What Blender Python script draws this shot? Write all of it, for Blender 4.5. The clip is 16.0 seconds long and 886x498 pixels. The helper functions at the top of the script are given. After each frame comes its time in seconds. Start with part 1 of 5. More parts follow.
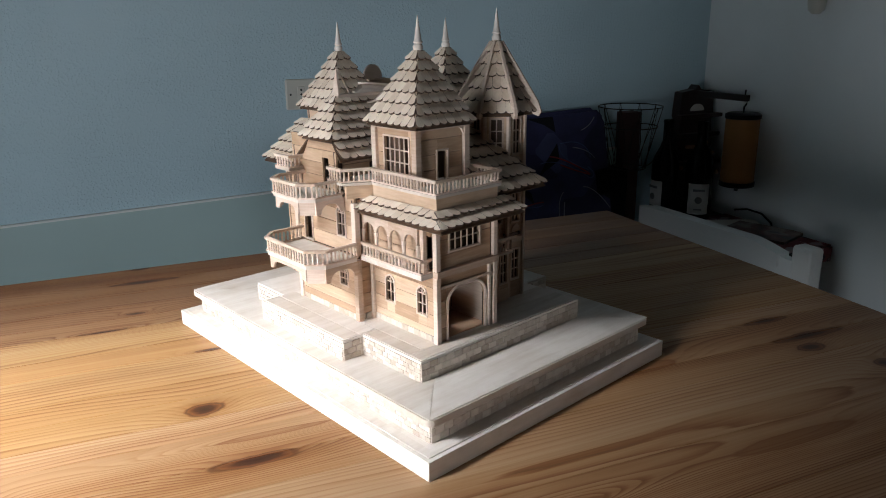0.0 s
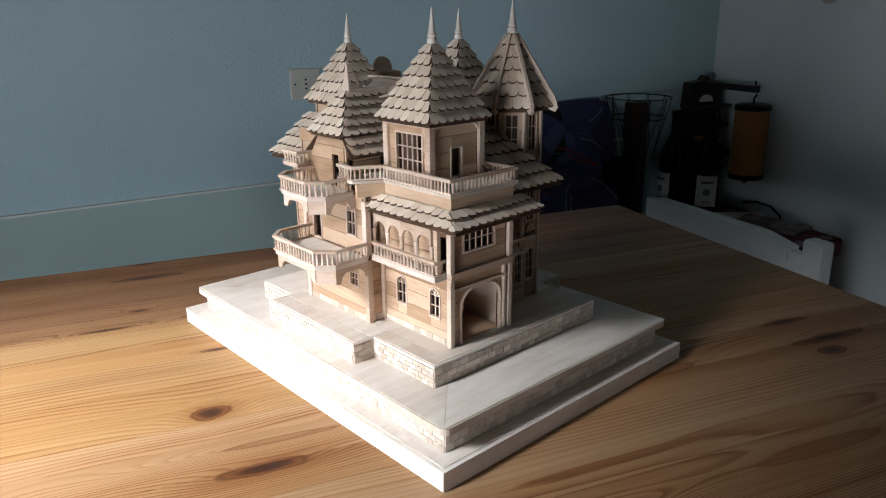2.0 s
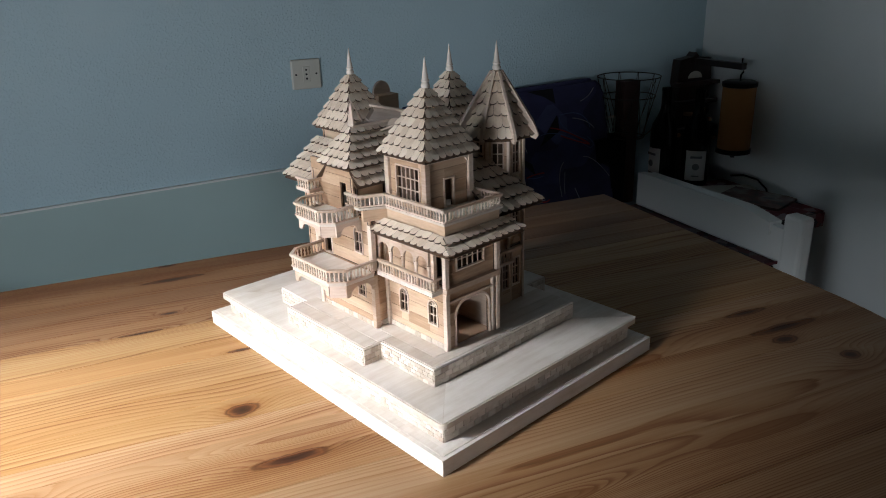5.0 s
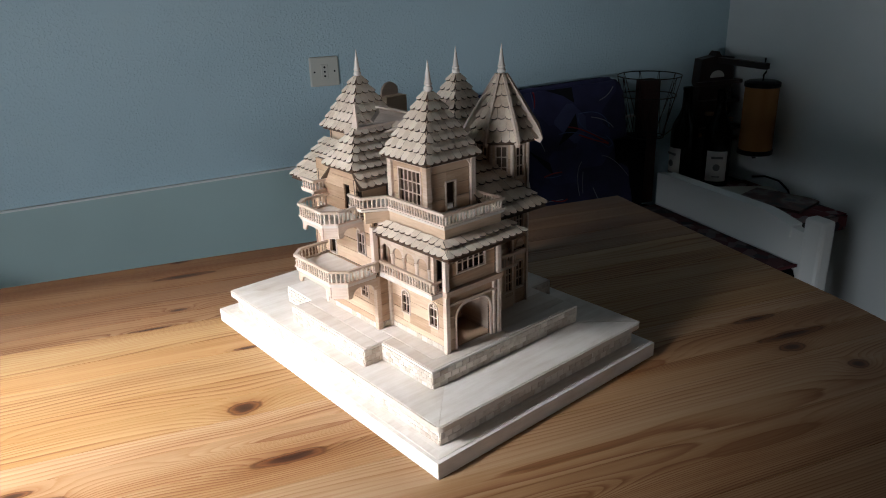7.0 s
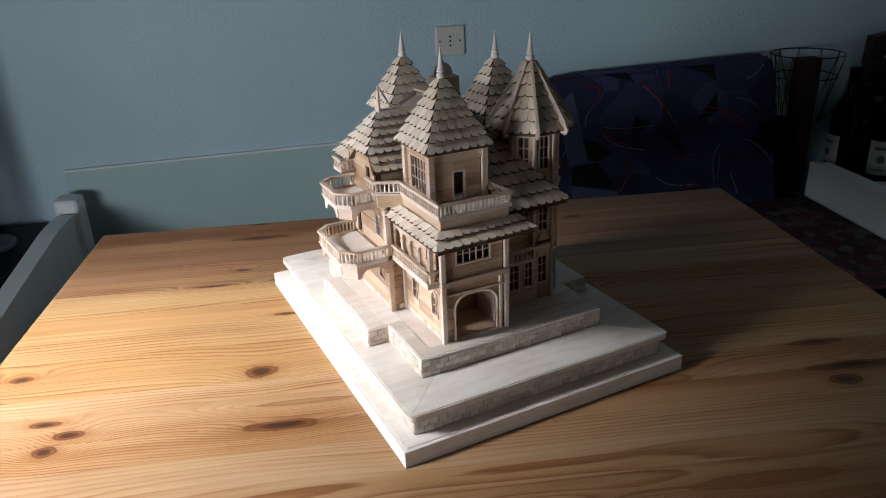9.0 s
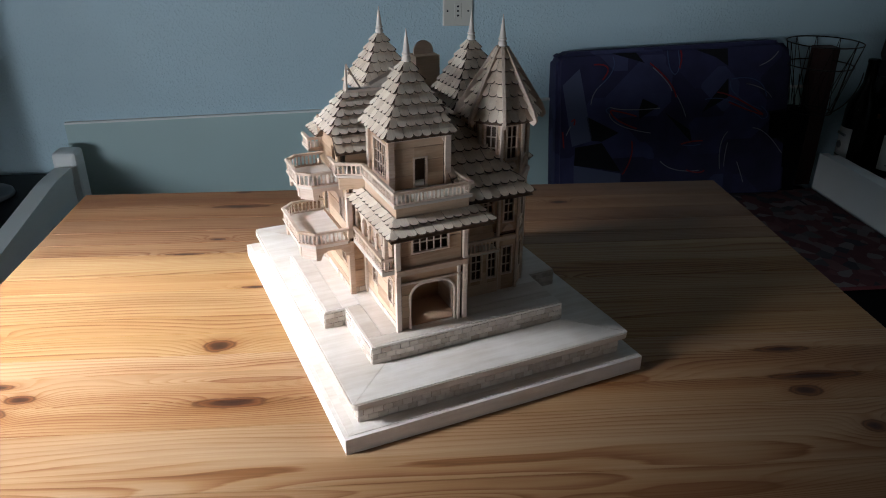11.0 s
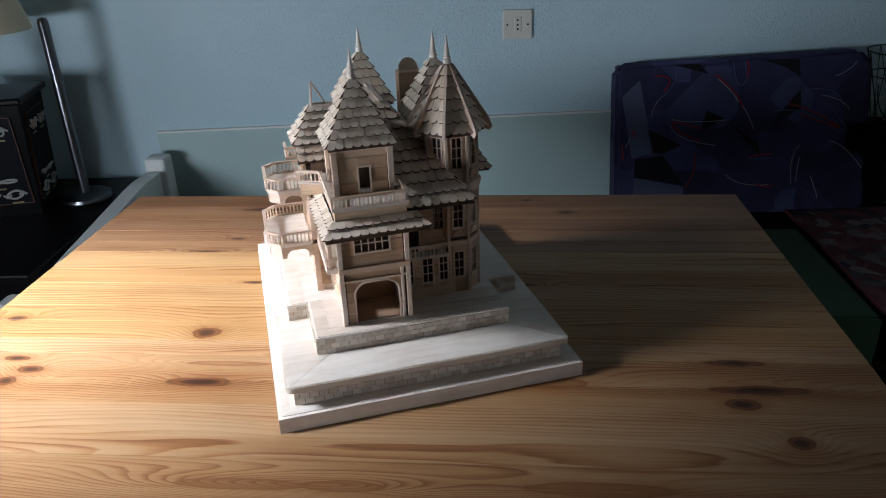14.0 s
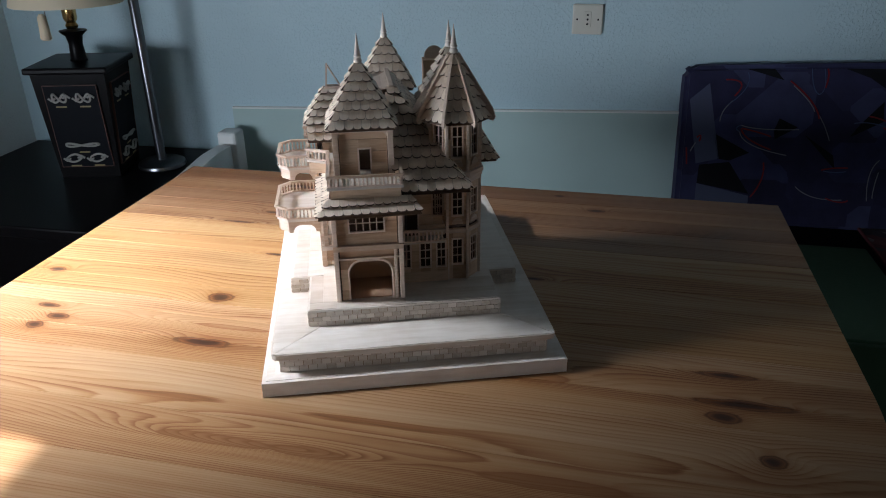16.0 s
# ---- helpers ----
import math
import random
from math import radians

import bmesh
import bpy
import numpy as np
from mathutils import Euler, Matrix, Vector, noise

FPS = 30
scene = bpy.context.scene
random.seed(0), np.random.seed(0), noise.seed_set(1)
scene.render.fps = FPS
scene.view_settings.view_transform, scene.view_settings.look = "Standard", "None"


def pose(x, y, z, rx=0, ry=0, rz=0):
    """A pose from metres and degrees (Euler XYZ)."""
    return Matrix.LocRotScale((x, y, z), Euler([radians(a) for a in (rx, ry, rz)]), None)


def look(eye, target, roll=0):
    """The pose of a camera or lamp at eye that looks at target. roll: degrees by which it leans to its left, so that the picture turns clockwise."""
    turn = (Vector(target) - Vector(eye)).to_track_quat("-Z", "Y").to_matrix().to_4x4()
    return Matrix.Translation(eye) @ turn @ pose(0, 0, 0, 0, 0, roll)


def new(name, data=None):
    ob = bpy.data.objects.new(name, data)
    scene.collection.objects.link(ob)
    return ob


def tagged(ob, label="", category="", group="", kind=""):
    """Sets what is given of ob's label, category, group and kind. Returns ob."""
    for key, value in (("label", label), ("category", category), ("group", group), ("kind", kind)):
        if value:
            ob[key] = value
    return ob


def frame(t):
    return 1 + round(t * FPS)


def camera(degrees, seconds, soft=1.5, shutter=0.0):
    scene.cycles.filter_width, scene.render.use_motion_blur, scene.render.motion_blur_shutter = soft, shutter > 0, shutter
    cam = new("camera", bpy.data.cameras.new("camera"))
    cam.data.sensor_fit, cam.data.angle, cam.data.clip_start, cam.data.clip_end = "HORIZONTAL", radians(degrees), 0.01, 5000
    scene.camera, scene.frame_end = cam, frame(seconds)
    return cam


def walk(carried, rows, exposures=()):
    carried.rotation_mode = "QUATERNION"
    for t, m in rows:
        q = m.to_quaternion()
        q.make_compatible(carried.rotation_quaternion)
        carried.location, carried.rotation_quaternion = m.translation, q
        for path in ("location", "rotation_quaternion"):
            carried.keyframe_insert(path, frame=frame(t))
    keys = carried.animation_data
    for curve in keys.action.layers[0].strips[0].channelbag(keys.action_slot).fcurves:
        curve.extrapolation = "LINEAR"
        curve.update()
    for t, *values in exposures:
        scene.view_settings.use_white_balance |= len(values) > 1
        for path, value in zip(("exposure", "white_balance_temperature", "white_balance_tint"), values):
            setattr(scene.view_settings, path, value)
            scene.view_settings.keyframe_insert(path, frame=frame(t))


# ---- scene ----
cam = camera(62.0, 16.0, soft=1.0)
PATH = [
    (0, (-0.175, -0.43, 1.068), (0.593, 1.323, 0.488), -0.8),
    (0.5, (-0.172, -0.416, 1.065), (0.6, 1.326, 0.459), -0.4),
    (1, (-0.175, -0.41, 1.068), (0.618, 1.325, 0.467), -0.0),
    (1.5, (-0.175, -0.406, 1.068), (0.574, 1.347, 0.464), -0.4),
    (2, (-0.175, -0.406, 1.072), (0.584, 1.341, 0.462), -0.6),
    (2.5, (-0.178, -0.414, 1.077), (0.577, 1.345, 0.498), -1.2),
    (3, (-0.181, -0.418, 1.075), (0.55, 1.353, 0.502), -1.0),
    (3.5, (-0.176, -0.416, 1.069), (0.548, 1.331, 0.417), -2.0),
    (4, (-0.178, -0.421, 1.116), (0.534, 1.315, 0.424), -1.8),
    (4.2, (-0.184, -0.436, 1.133), (0.56, 1.286, 0.439), -1.9),
    (6.3, (-0.202, -0.487, 1.16), (0.526, 1.231, 0.441), -2.0),
    (6.5, (-0.202, -0.488, 1.163), (0.52, 1.238, 0.456), -1.9),
    (7, (-0.178, -0.481, 1.156), (0.503, 1.257, 0.44), -1.8),
    (7.5, (-0.112, -0.492, 1.156), (0.366, 1.297, 0.4), -2.0),
    (8, (-0.047, -0.508, 1.159), (0.27, 1.299, 0.363), -2.7),
    (8.2, (-0.032, -0.508, 1.161), (0.241, 1.309, 0.372), -3.3),
    (10.3, (-0.021, -0.495, 1.181), (0.193, 1.303, 0.33), -1.6),
    (10.5, (-0.016, -0.486, 1.181), (0.236, 1.282, 0.28), -0.6),
    (11, (0.029, -0.495, 1.184), (0.219, 1.294, 0.311), 0.4),
    (11.5, (0.089, -0.525, 1.194), (0.114, 1.293, 0.363), -0.6),
    (12, (0.15, -0.546, 1.19), (0.063, 1.27, 0.357), -1.0),
    (12.5, (0.187, -0.547, 1.193), (0.063, 1.272, 0.371), -1.5),
    (13, (0.202, -0.544, 1.194), (0.052, 1.279, 0.383), -1.5),
    (13.5, (0.217, -0.545, 1.193), (0.044, 1.274, 0.382), -1.9),
    (14, (0.199, -0.548, 1.198), (0.071, 1.261, 0.353), -2.1),
    (14.5, (0.161, -0.567, 1.2), (0.134, 1.23, 0.322), -0.8),
    (15, (0.199, -0.562, 1.2), (0.09, 1.236, 0.33), 0.0),
    (15.5, (0.255, -0.556, 1.2), (-0.069, 1.226, 0.352), -0.5),
    (16, (0.295, -0.551, 1.197), (-0.062, 1.218, 0.336), -0.6),
]
walk(cam, [(t, look(eye, target, roll)) for t, eye, target, roll in PATH], [(0.0, 1.60, 6150, 10), (4.0, 1.52, 6150, 10), (8.0, 1.63, 6100, 10), (10.5, 1.67, 6000, 10), (12.0, 1.90, 5850, 10), (16.0, 2.02, 5850, 10)])

# ---- light ----
world = bpy.data.worlds.new("world")
scene.world = world
world.use_nodes = True
wn = world.node_tree.nodes
sky = wn.new("ShaderNodeTexSky")
sky.sky_type, sky.sun_disc = "NISHITA", False
sky.sun_elevation, sky.sun_rotation = radians(38), radians(-70)
wn["Background"].inputs["Strength"].default_value = 0.05
world.node_tree.links.new(sky.outputs["Color"], wn["Background"].inputs["Color"])

sun_lamp = bpy.data.lights.new("sun", "SUN")
sun_lamp.energy, sun_lamp.angle, sun_lamp.color = 5.0, radians(0.6), (1.0, 0.93, 0.82)
SUN_AT = Vector((-0.80, 0.10, 0.60))
new("sun", sun_lamp).matrix_world = look(SUN_AT * 10, (0, 0, 0))


def window_lamp(name, at, aim, w, h, energy, color, spread):
    """An area lamp added at a window's opening; spread and aim steer where it falls."""
    lamp = bpy.data.lights.new(name, "AREA")
    lamp.shape, lamp.size, lamp.size_y = "RECTANGLE", w, h
    lamp.energy, lamp.color, lamp.spread = energy, color, radians(spread)
    new(name, lamp).matrix_world = look(at, aim)


# a low lamp for the walls, a narrow one aimed at table and house
window_lamp("window_light", (-1.47, -0.42, 0.78), (-0.22, 0.74, 1.06), 1.30, 0.26, 4.9, (0.92, 0.96, 1.0), 130)
window_lamp("window_beam", (-1.46, -0.08, 1.70), (-0.52, 0.14, 0.75), 0.40, 0.44, 2.6, (0.92, 0.96, 1.0), 36)


# ---- materials ----
def mat(name, color, rough=0.6, metal=0.0, coat=0.0):
    m = bpy.data.materials.new(name)
    m.use_nodes = True
    b = m.node_tree.nodes["Principled BSDF"]
    b.inputs["Base Color"].default_value = (*color, 1)
    b.inputs["Roughness"].default_value, b.inputs["Metallic"].default_value = rough, metal
    b.inputs["Coat Weight"].default_value = coat
    return m


class Nodes:
    """Short hand for a material's node tree."""

    def __init__(self, m):
        self.t = m.node_tree
        self.b = self.t.nodes["Principled BSDF"]

    def add(self, kind, **props):
        n = self.t.nodes.new("ShaderNode" + kind)
        for k, v in props.items():
            if k == "op":
                n.operation = v
            elif k == "blend":
                n.data_type, n.blend_type = "RGBA", v
        return n

    def link(self, a, b):
        self.t.links.new(a, b)

    def math(self, op, a, b=None, clamp=False):
        n = self.add("Math", op=op)
        n.use_clamp = clamp
        for i, v in enumerate((a, b)):
            if v is None:
                continue
            if isinstance(v, (int, float)):
                n.inputs[i].default_value = v
            else:
                self.link(v, n.inputs[i])
        return n.outputs[0]

    def ramp(self, fac, stops):
        n = self.add("ValToRGB")
        e = n.color_ramp.elements
        while len(e) < len(stops):
            e.new(0.5)
        for el, (p, c) in zip(e, stops):
            el.position, el.color = p, (*c, 1)
        self.link(fac, n.inputs[0])
        return n.outputs[0]

    def noise(self, vec, scale, detail=4.0, rough=0.55):
        n = self.add("TexNoise")
        n.inputs["Scale"].default_value, n.inputs["Detail"].default_value, n.inputs["Roughness"].default_value = scale, detail, rough
        if vec is not None:
            self.link(vec, n.inputs["Vector"])
        return n.outputs["Fac"]

    def mix(self, fac, a, b, blend="MIX"):
        n = self.add("Mix", blend=blend)
        for sock, v in ((n.inputs[0], fac), (n.inputs[6], a), (n.inputs[7], b)):
            if isinstance(v, (int, float)):
                sock.default_value = v
            elif isinstance(v, tuple):
                sock.default_value = (*v, 1)
            else:
                self.link(v, sock)
        return n.outputs[2]

    def bump(self, height, strength, dist):
        n = self.add("Bump")
        n.inputs["Strength"].default_value, n.inputs["Distance"].default_value = strength, dist
        self.link(height, n.inputs["Height"])
        self.link(n.outputs[0], self.b.inputs["Normal"])

    def coords(self, scale=(1, 1, 1), shift=True):
        """Object coordinates, stretched, and shifted from piece to piece."""
        c, m = self.add("TexCoord"), self.add("Mapping")
        m.inputs["Scale"].default_value = scale
        self.link(c.outputs["Object"], m.inputs["Vector"])
        if shift:
            o, v = self.add("ObjectInfo"), self.add("CombineXYZ")
            for i, k in enumerate((7.0, 13.0, 5.0)):
                self.link(self.math("MULTIPLY", o.outputs["Random"], k), v.inputs[i])
            self.link(v.outputs[0], m.inputs["Location"])
        return m.outputs[0]


def stick_wood(name, light, dark, stretch, rough=0.55, vary=0.35, island=False):
    """Pale craft-stick wood: fine fibres along one axis, blotches, and a tone for each piece."""
    m = mat(name, light, rough)
    n = Nodes(m)
    v = n.coords(stretch)
    fibre = n.noise(v, 1.0, 6, 0.65)
    blotch = n.noise(n.coords((22, 22, 22)), 1.0, 3)
    rnd = (n.add("NewGeometry").outputs["Random Per Island"] if island else n.add("ObjectInfo").outputs["Random"])
    tone = n.math("ADD", n.math("MULTIPLY", fibre, 0.55), n.math("MULTIPLY", blotch, 0.45))
    tone = n.math("ADD", tone, n.math("MULTIPLY", n.math("SUBTRACT", rnd, 0.5), vary))
    col = n.ramp(tone, [(0.28, dark), (0.62, light), (0.85, tuple(min(0.9, c * 1.12) for c in light))])
    n.link(col, n.b.inputs["Base Color"])
    n.bump(fibre, 0.25, 0.0004)
    return m


LIGHT_W, DARK_W = (0.70, 0.560, 0.455), (0.48, 0.338, 0.235)
WOOD = stick_wood("pale_wood", LIGHT_W, DARK_W, (60, 60, 500))
PLANK_U = stick_wood("plank_wood", (0.62, 0.440, 0.295), (0.40, 0.248, 0.145), (40, 40, 420), vary=0.4)
SHINGLE = stick_wood("shingle_wood", (0.86, 0.72, 0.575), (0.63, 0.48, 0.345), (600, 60, 60), vary=0.28)
SHINGLE_J = stick_wood("shingle_wood_joined", (0.86, 0.72, 0.575), (0.63, 0.48, 0.345), (300, 300, 60), vary=0.28, island=True)
PALE = stick_wood("pale_slab_wood", (0.69, 0.615, 0.54), (0.50, 0.395, 0.30), (14, 120, 120), vary=0.2)
BRICK = stick_wood("brick_wood", (0.64, 0.55, 0.46), (0.46, 0.365, 0.28), (200, 200, 300), vary=0.45)
BRICK_J = stick_wood("brick_wood_joined", (0.64, 0.55, 0.46), (0.46, 0.365, 0.28), (200, 200, 300), vary=0.45, island=True)
FINIAL_W = stick_wood("turned_white_wood", (0.80, 0.72, 0.645), (0.62, 0.53, 0.45), (120, 120, 30), vary=0.1)
JOINT = mat("dark_joint", (0.25, 0.16, 0.09), 0.9)
# wood darkened to hold the shade inside the house and under its shingles
INNER_SHADE = stick_wood("inner_shade_wood", (0.11, 0.062, 0.034), (0.06, 0.033, 0.018), (40, 40, 300))
GLOSS_BROWN = mat("brown_gloss", (0.48, 0.31, 0.20), 0.14)


def wall_paint(name, color, bump, scale):
    m = mat(name, color, 0.62)
    n = Nodes(m)
    v = n.coords((1, 1, 1), shift=False)
    grain = n.noise(v, scale, 3, 0.5)
    big = n.noise(v, 2.3, 3, 0.5)
    n.link(n.ramp(big, [(0.3, tuple(c * 0.93 for c in color)), (0.7, tuple(min(1, c * 1.05) for c in color))]), n.b.inputs["Base Color"])
    soft = n.ramp(grain, [(0.50, (0, 0, 0)), (0.66, (1, 1, 1))])
    patchy = n.ramp(n.noise(v, 3.4, 3, 0.6), [(0.36, (0.1, 0.1, 0.1)), (0.60, (1, 1, 1))])
    soft = n.math("MULTIPLY", soft, patchy)
    n.bump(soft, bump, 0.0035)
    return m


WALL_BLUE = wall_paint("textured_blue_paint", (0.525, 0.68, 0.735), 0.42, 140)
WALL_GREY = wall_paint("grey_white_paint", (0.82, 0.86, 0.85), 0.08, 90)
WALL_PALE = wall_paint("textured_pale_paint", (0.80, 0.84, 0.82), 0.42, 140)
WALL_GREEN = wall_paint("smooth_sage_board", (0.47, 0.605, 0.585), 0.05, 60)
# kept dark so the unseen ceiling and window sheets bounce little light
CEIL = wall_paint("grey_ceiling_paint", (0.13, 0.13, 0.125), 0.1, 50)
WHITE_PAINT = wall_paint("white_gloss_paint", (0.82, 0.83, 0.80), 0.06, 30)
FLOORING = stick_wood("dark_floor_wood", (0.16, 0.09, 0.05), (0.09, 0.05, 0.03), (2, 40, 40))
BLACK = mat("black_lacquer", (0.004, 0.0035, 0.004), 0.35)
BLACK.node_tree.nodes["Principled BSDF"].inputs["Specular IOR Level"].default_value = 0.10
BLACK_CLOTH = mat("black_cloth", (0.004, 0.004, 0.005), 1.0)
BLACK_CLOTH.node_tree.nodes["Principled BSDF"].inputs["Specular IOR Level"].default_value = 0.05
STEEL = mat("brushed_steel", (0.13, 0.135, 0.145), 0.28, 1.0)
BRASS = mat("polished_brass", (0.60, 0.40, 0.16), 0.25, 1.0)
PLASTIC = mat("cream_plastic", (0.66, 0.64, 0.56), 0.4)
HOLE = mat("black_hole", (0.01, 0.01, 0.01), 0.8)
ROPE = mat("white_rope", (0.36, 0.35, 0.32), 0.9)

# the table's knots: place along the boards, place across, length, width
TABLE_TURN = -1.2
KNOTS = [(-0.136, 0.182, 0.0165, 0.0120), (-0.108, 0.083, 0.036, 0.0085), (0.476, -0.006, 0.012, 0.0085), (-0.323, 0.083, 0.0110, 0.0080),
         (-0.307, 0.105, 0.0150, 0.0065), (-0.336, 0.127, 0.0160, 0.0050), (-0.389, 0.216, 0.0120, 0.0060), (-0.182, 0.453, 0.0110, 0.0040), (-0.218, 0.409, 0.0250, 0.0035),
         (0.455, 0.121, 0.030, 0.0065), (0.466, 0.073, 0.048, 0.0075), (0.443, 0.050, 0.016, 0.009), (0.32, 0.545, 0.0130, 0.0060), (0.245, 0.30, 0.0130, 0.0040), (0.26, 0.60, 0.0080, 0.0040),
         (-0.168, 0.570, 0.040, 0.0070), (-0.171, 0.630, 0.012, 0.0050), (-0.115, 0.310, 0.016, 0.0035)]


# long reddish lenses of cathedral figure on the front boards
FIGURES = [(-0.020, -0.0665, 0.055, 0.0065), (0.072, -0.0680, 0.034, 0.0065), (0.290, -0.068, 0.060, 0.0080), (-0.090, 0.118, 0.045, 0.004), (0.250, 0.085, 0.045, 0.010)]


def pine(name):
    m = mat(name, (0.5, 0.28, 0.11), 0.33)
    n = Nodes(m)
    n.b.inputs["Specular IOR Level"].default_value = 0.13
    c = n.add("TexCoord").outputs["Object"]
    x = n.add("SeparateXYZ")
    n.link(c, x.inputs[0])
    near = rings = None
    turn = Matrix.Rotation(radians(-TABLE_TURN), 2)
    wob = n.math("MULTIPLY", n.math("SUBTRACT", n.noise(n.coords((40, 90, 90), shift=False), 1.0, 3), 0.5), 0.75)
    for kx, ky, a, b in KNOTS:
        p = turn @ Vector((kx, ky))
        dx = n.math("MULTIPLY", n.math("SUBTRACT", x.outputs[0], p.x), 1 / a)
        dy = n.math("MULTIPLY", n.math("SUBTRACT", x.outputs[1], p.y), 1 / b)
        d = n.math("ADD", n.math("MULTIPLY", dx, dx), n.math("MULTIPLY", dy, dy))
        ring = n.math("DIVIDE", 1.0, n.math("ADD", 1.0, n.math("MULTIPLY", d, 0.30)))
        near = d if near is None else n.math("MINIMUM", near, d)
        rings = ring if rings is None else n.math("ADD", rings, ring)
    near = n.math("ADD", n.math("SQRT", near), wob)
    lens = None
    for kx, ky, a, b in FIGURES:
        p = turn @ Vector((kx, ky))
        dx = n.math("MULTIPLY", n.math("SUBTRACT", x.outputs[0], p.x), 1 / a)
        dy = n.math("MULTIPLY", n.math("SUBTRACT", x.outputs[1], p.y), 1 / b)
        d = n.math("ADD", n.math("MULTIPLY", dx, dx), n.math("MULTIPLY", dy, dy))
        rings = n.math("ADD", rings, n.math("DIVIDE", 1.5, n.math("ADD", 1.0, n.math("MULTIPLY", d, 0.16))))
        lens = d if lens is None else n.math("MINIMUM", lens, d)
    lens = n.math("ADD", n.math("SQRT", lens), n.math("MULTIPLY", wob, 0.45))
    o = n.add("ObjectInfo").outputs["Random"]
    shift = n.add("CombineXYZ")
    n.link(n.math("MULTIPLY", o, 9.0), shift.inputs[0])
    n.link(n.math("MULTIPLY", o, 31.0), shift.inputs[1])

    def along(scale):
        """Coordinates stretched along the boards, with a place of their own on each board."""
        mp = n.add("Mapping")
        mp.inputs["Scale"].default_value = scale
        n.link(c, mp.inputs["Vector"])
        n.link(shift.outputs[0], mp.inputs["Location"])
        return mp.outputs[0]

    warp = n.noise(along((1.0, 7.0, 7.0)), 1.5, 2, 0.45)
    phase = n.math("ADD", n.math("MULTIPLY", warp, 5.5), n.math("MULTIPLY", rings, 2.6))
    phase = n.math("ADD", phase, n.math("MULTIPLY", x.outputs[1], n.math("ADD", 62.0, n.math("MULTIPLY", o, 75.0))))
    phase = n.math("ADD", phase, n.math("MULTIPLY", n.noise(along((9, 160, 160)), 1.0, 2), 0.16))
    saw = n.math("FRACT", n.math("MULTIPLY", phase, 2.3))
    lines = n.ramp(saw, [(0.0, (0.0, 0.0, 0.0)), (0.45, (0.10, 0.10, 0.10)), (0.80, (0.75, 0.75, 0.75)), (0.90, (1, 1, 1)), (1.0, (0.05, 0.05, 0.05))])
    strength = n.ramp(n.noise(along((1.6, 26, 26)), 1.0, 3), [(0.36, (0.12, 0.12, 0.12)), (0.64, (1, 1, 1))])
    lines = n.math("MULTIPLY", lines, strength)
    fibre = n.noise(along((6, 420, 420)), 1.0, 5, 0.6)
    streak = n.noise(along((1.3, 30, 30)), 1.0, 4, 0.6)
    tone = n.math("ADD", n.math("MULTIPLY", lines, 0.29), n.math("MULTIPLY", fibre, 0.22))
    tone = n.math("ADD", tone, n.math("MULTIPLY", streak, 0.55))
    tone = n.math("ADD", tone, n.math("MULTIPLY", n.math("SUBTRACT", o, 0.5), 0.06))
    col = n.ramp(tone, [(0.24, (0.360, 0.234, 0.136)), (0.44, (0.275, 0.148, 0.068)), (0.60, (0.185, 0.078, 0.028)), (0.86, (0.075, 0.028, 0.010))])
    spots = n.noise(n.coords((3.0, 14, 14)), 1.0, 3, 0.6)
    col = n.mix(n.math("MULTIPLY", n.math("SUBTRACT", spots, 0.55, clamp=True), 1.6, clamp=True), col, (0.15, 0.052, 0.016))
    knot_col = n.ramp(n.math("MULTIPLY", near, 0.5), [(0.0, (0.020, 0.008, 0.006)), (0.22, (0.040, 0.013, 0.008)), (0.30, (0.085, 0.030, 0.012)), (0.38, (0.14, 0.050, 0.017)), (0.44, (0.080, 0.030, 0.012)), (0.54, (0.17, 0.070, 0.024))])
    knot_fac = n.ramp(n.math("MULTIPLY", near, 0.4), [(0.0, (0.95, 0.95, 0.95)), (0.38, (0.92, 0.92, 0.92)), (0.44, (0.38, 0.38, 0.38)), (0.85, (0, 0, 0))])
    lens_fac = n.ramp(n.math("MULTIPLY", lens, 0.5), [(0.0, (0.45, 0.45, 0.45)), (0.42, (0.65, 0.65, 0.65)), (0.50, (0.9, 0.9, 0.9)), (0.56, (0.12, 0.12, 0.12)), (0.9, (0, 0, 0))])
    col = n.mix(lens_fac, col, (0.17, 0.066, 0.021))
    col = n.mix(knot_fac, col, knot_col)
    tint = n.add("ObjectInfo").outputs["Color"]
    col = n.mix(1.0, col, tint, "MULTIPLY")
    n.link(col, n.b.inputs["Base Color"])
    worn = n.noise(n.coords((5, 16, 16), shift=False), 1.0, 5, 0.65)
    n.link(n.ramp(worn, [(0.3, (0.36, 0.36, 0.36)), (0.75, (0.52, 0.52, 0.52))]), n.b.inputs["Roughness"])
    n.bump(n.math("ADD", fibre, n.math("MULTIPLY", lines, 0.3)), 0.06, 0.0005)
    return m


PINE = pine("varnished_pine")


# ---- building helpers ----
def box(bm, a, b, m=None, bevel=0.0):
    """A box from corner a to corner b, turned by m."""
    a, b = Vector(a), Vector(b)
    r = bmesh.ops.create_cube(bm, size=1)
    bmesh.ops.scale(bm, vec=(b - a), verts=r["verts"])
    bmesh.ops.translate(bm, vec=(a + b) / 2, verts=r["verts"])
    if bevel:
        es = list({e for v in r["verts"] for e in v.link_edges})
        r = {"verts": bmesh.ops.bevel(bm, geom=es, offset=bevel, segments=2, affect="EDGES", profile=0.5)["verts"]}
        # bevel returns only the new verts, which are all that is left of a cube
    if m is not None:
        bmesh.ops.transform(bm, matrix=m, verts=[v for v in r["verts"] if v.is_valid])
    return bm


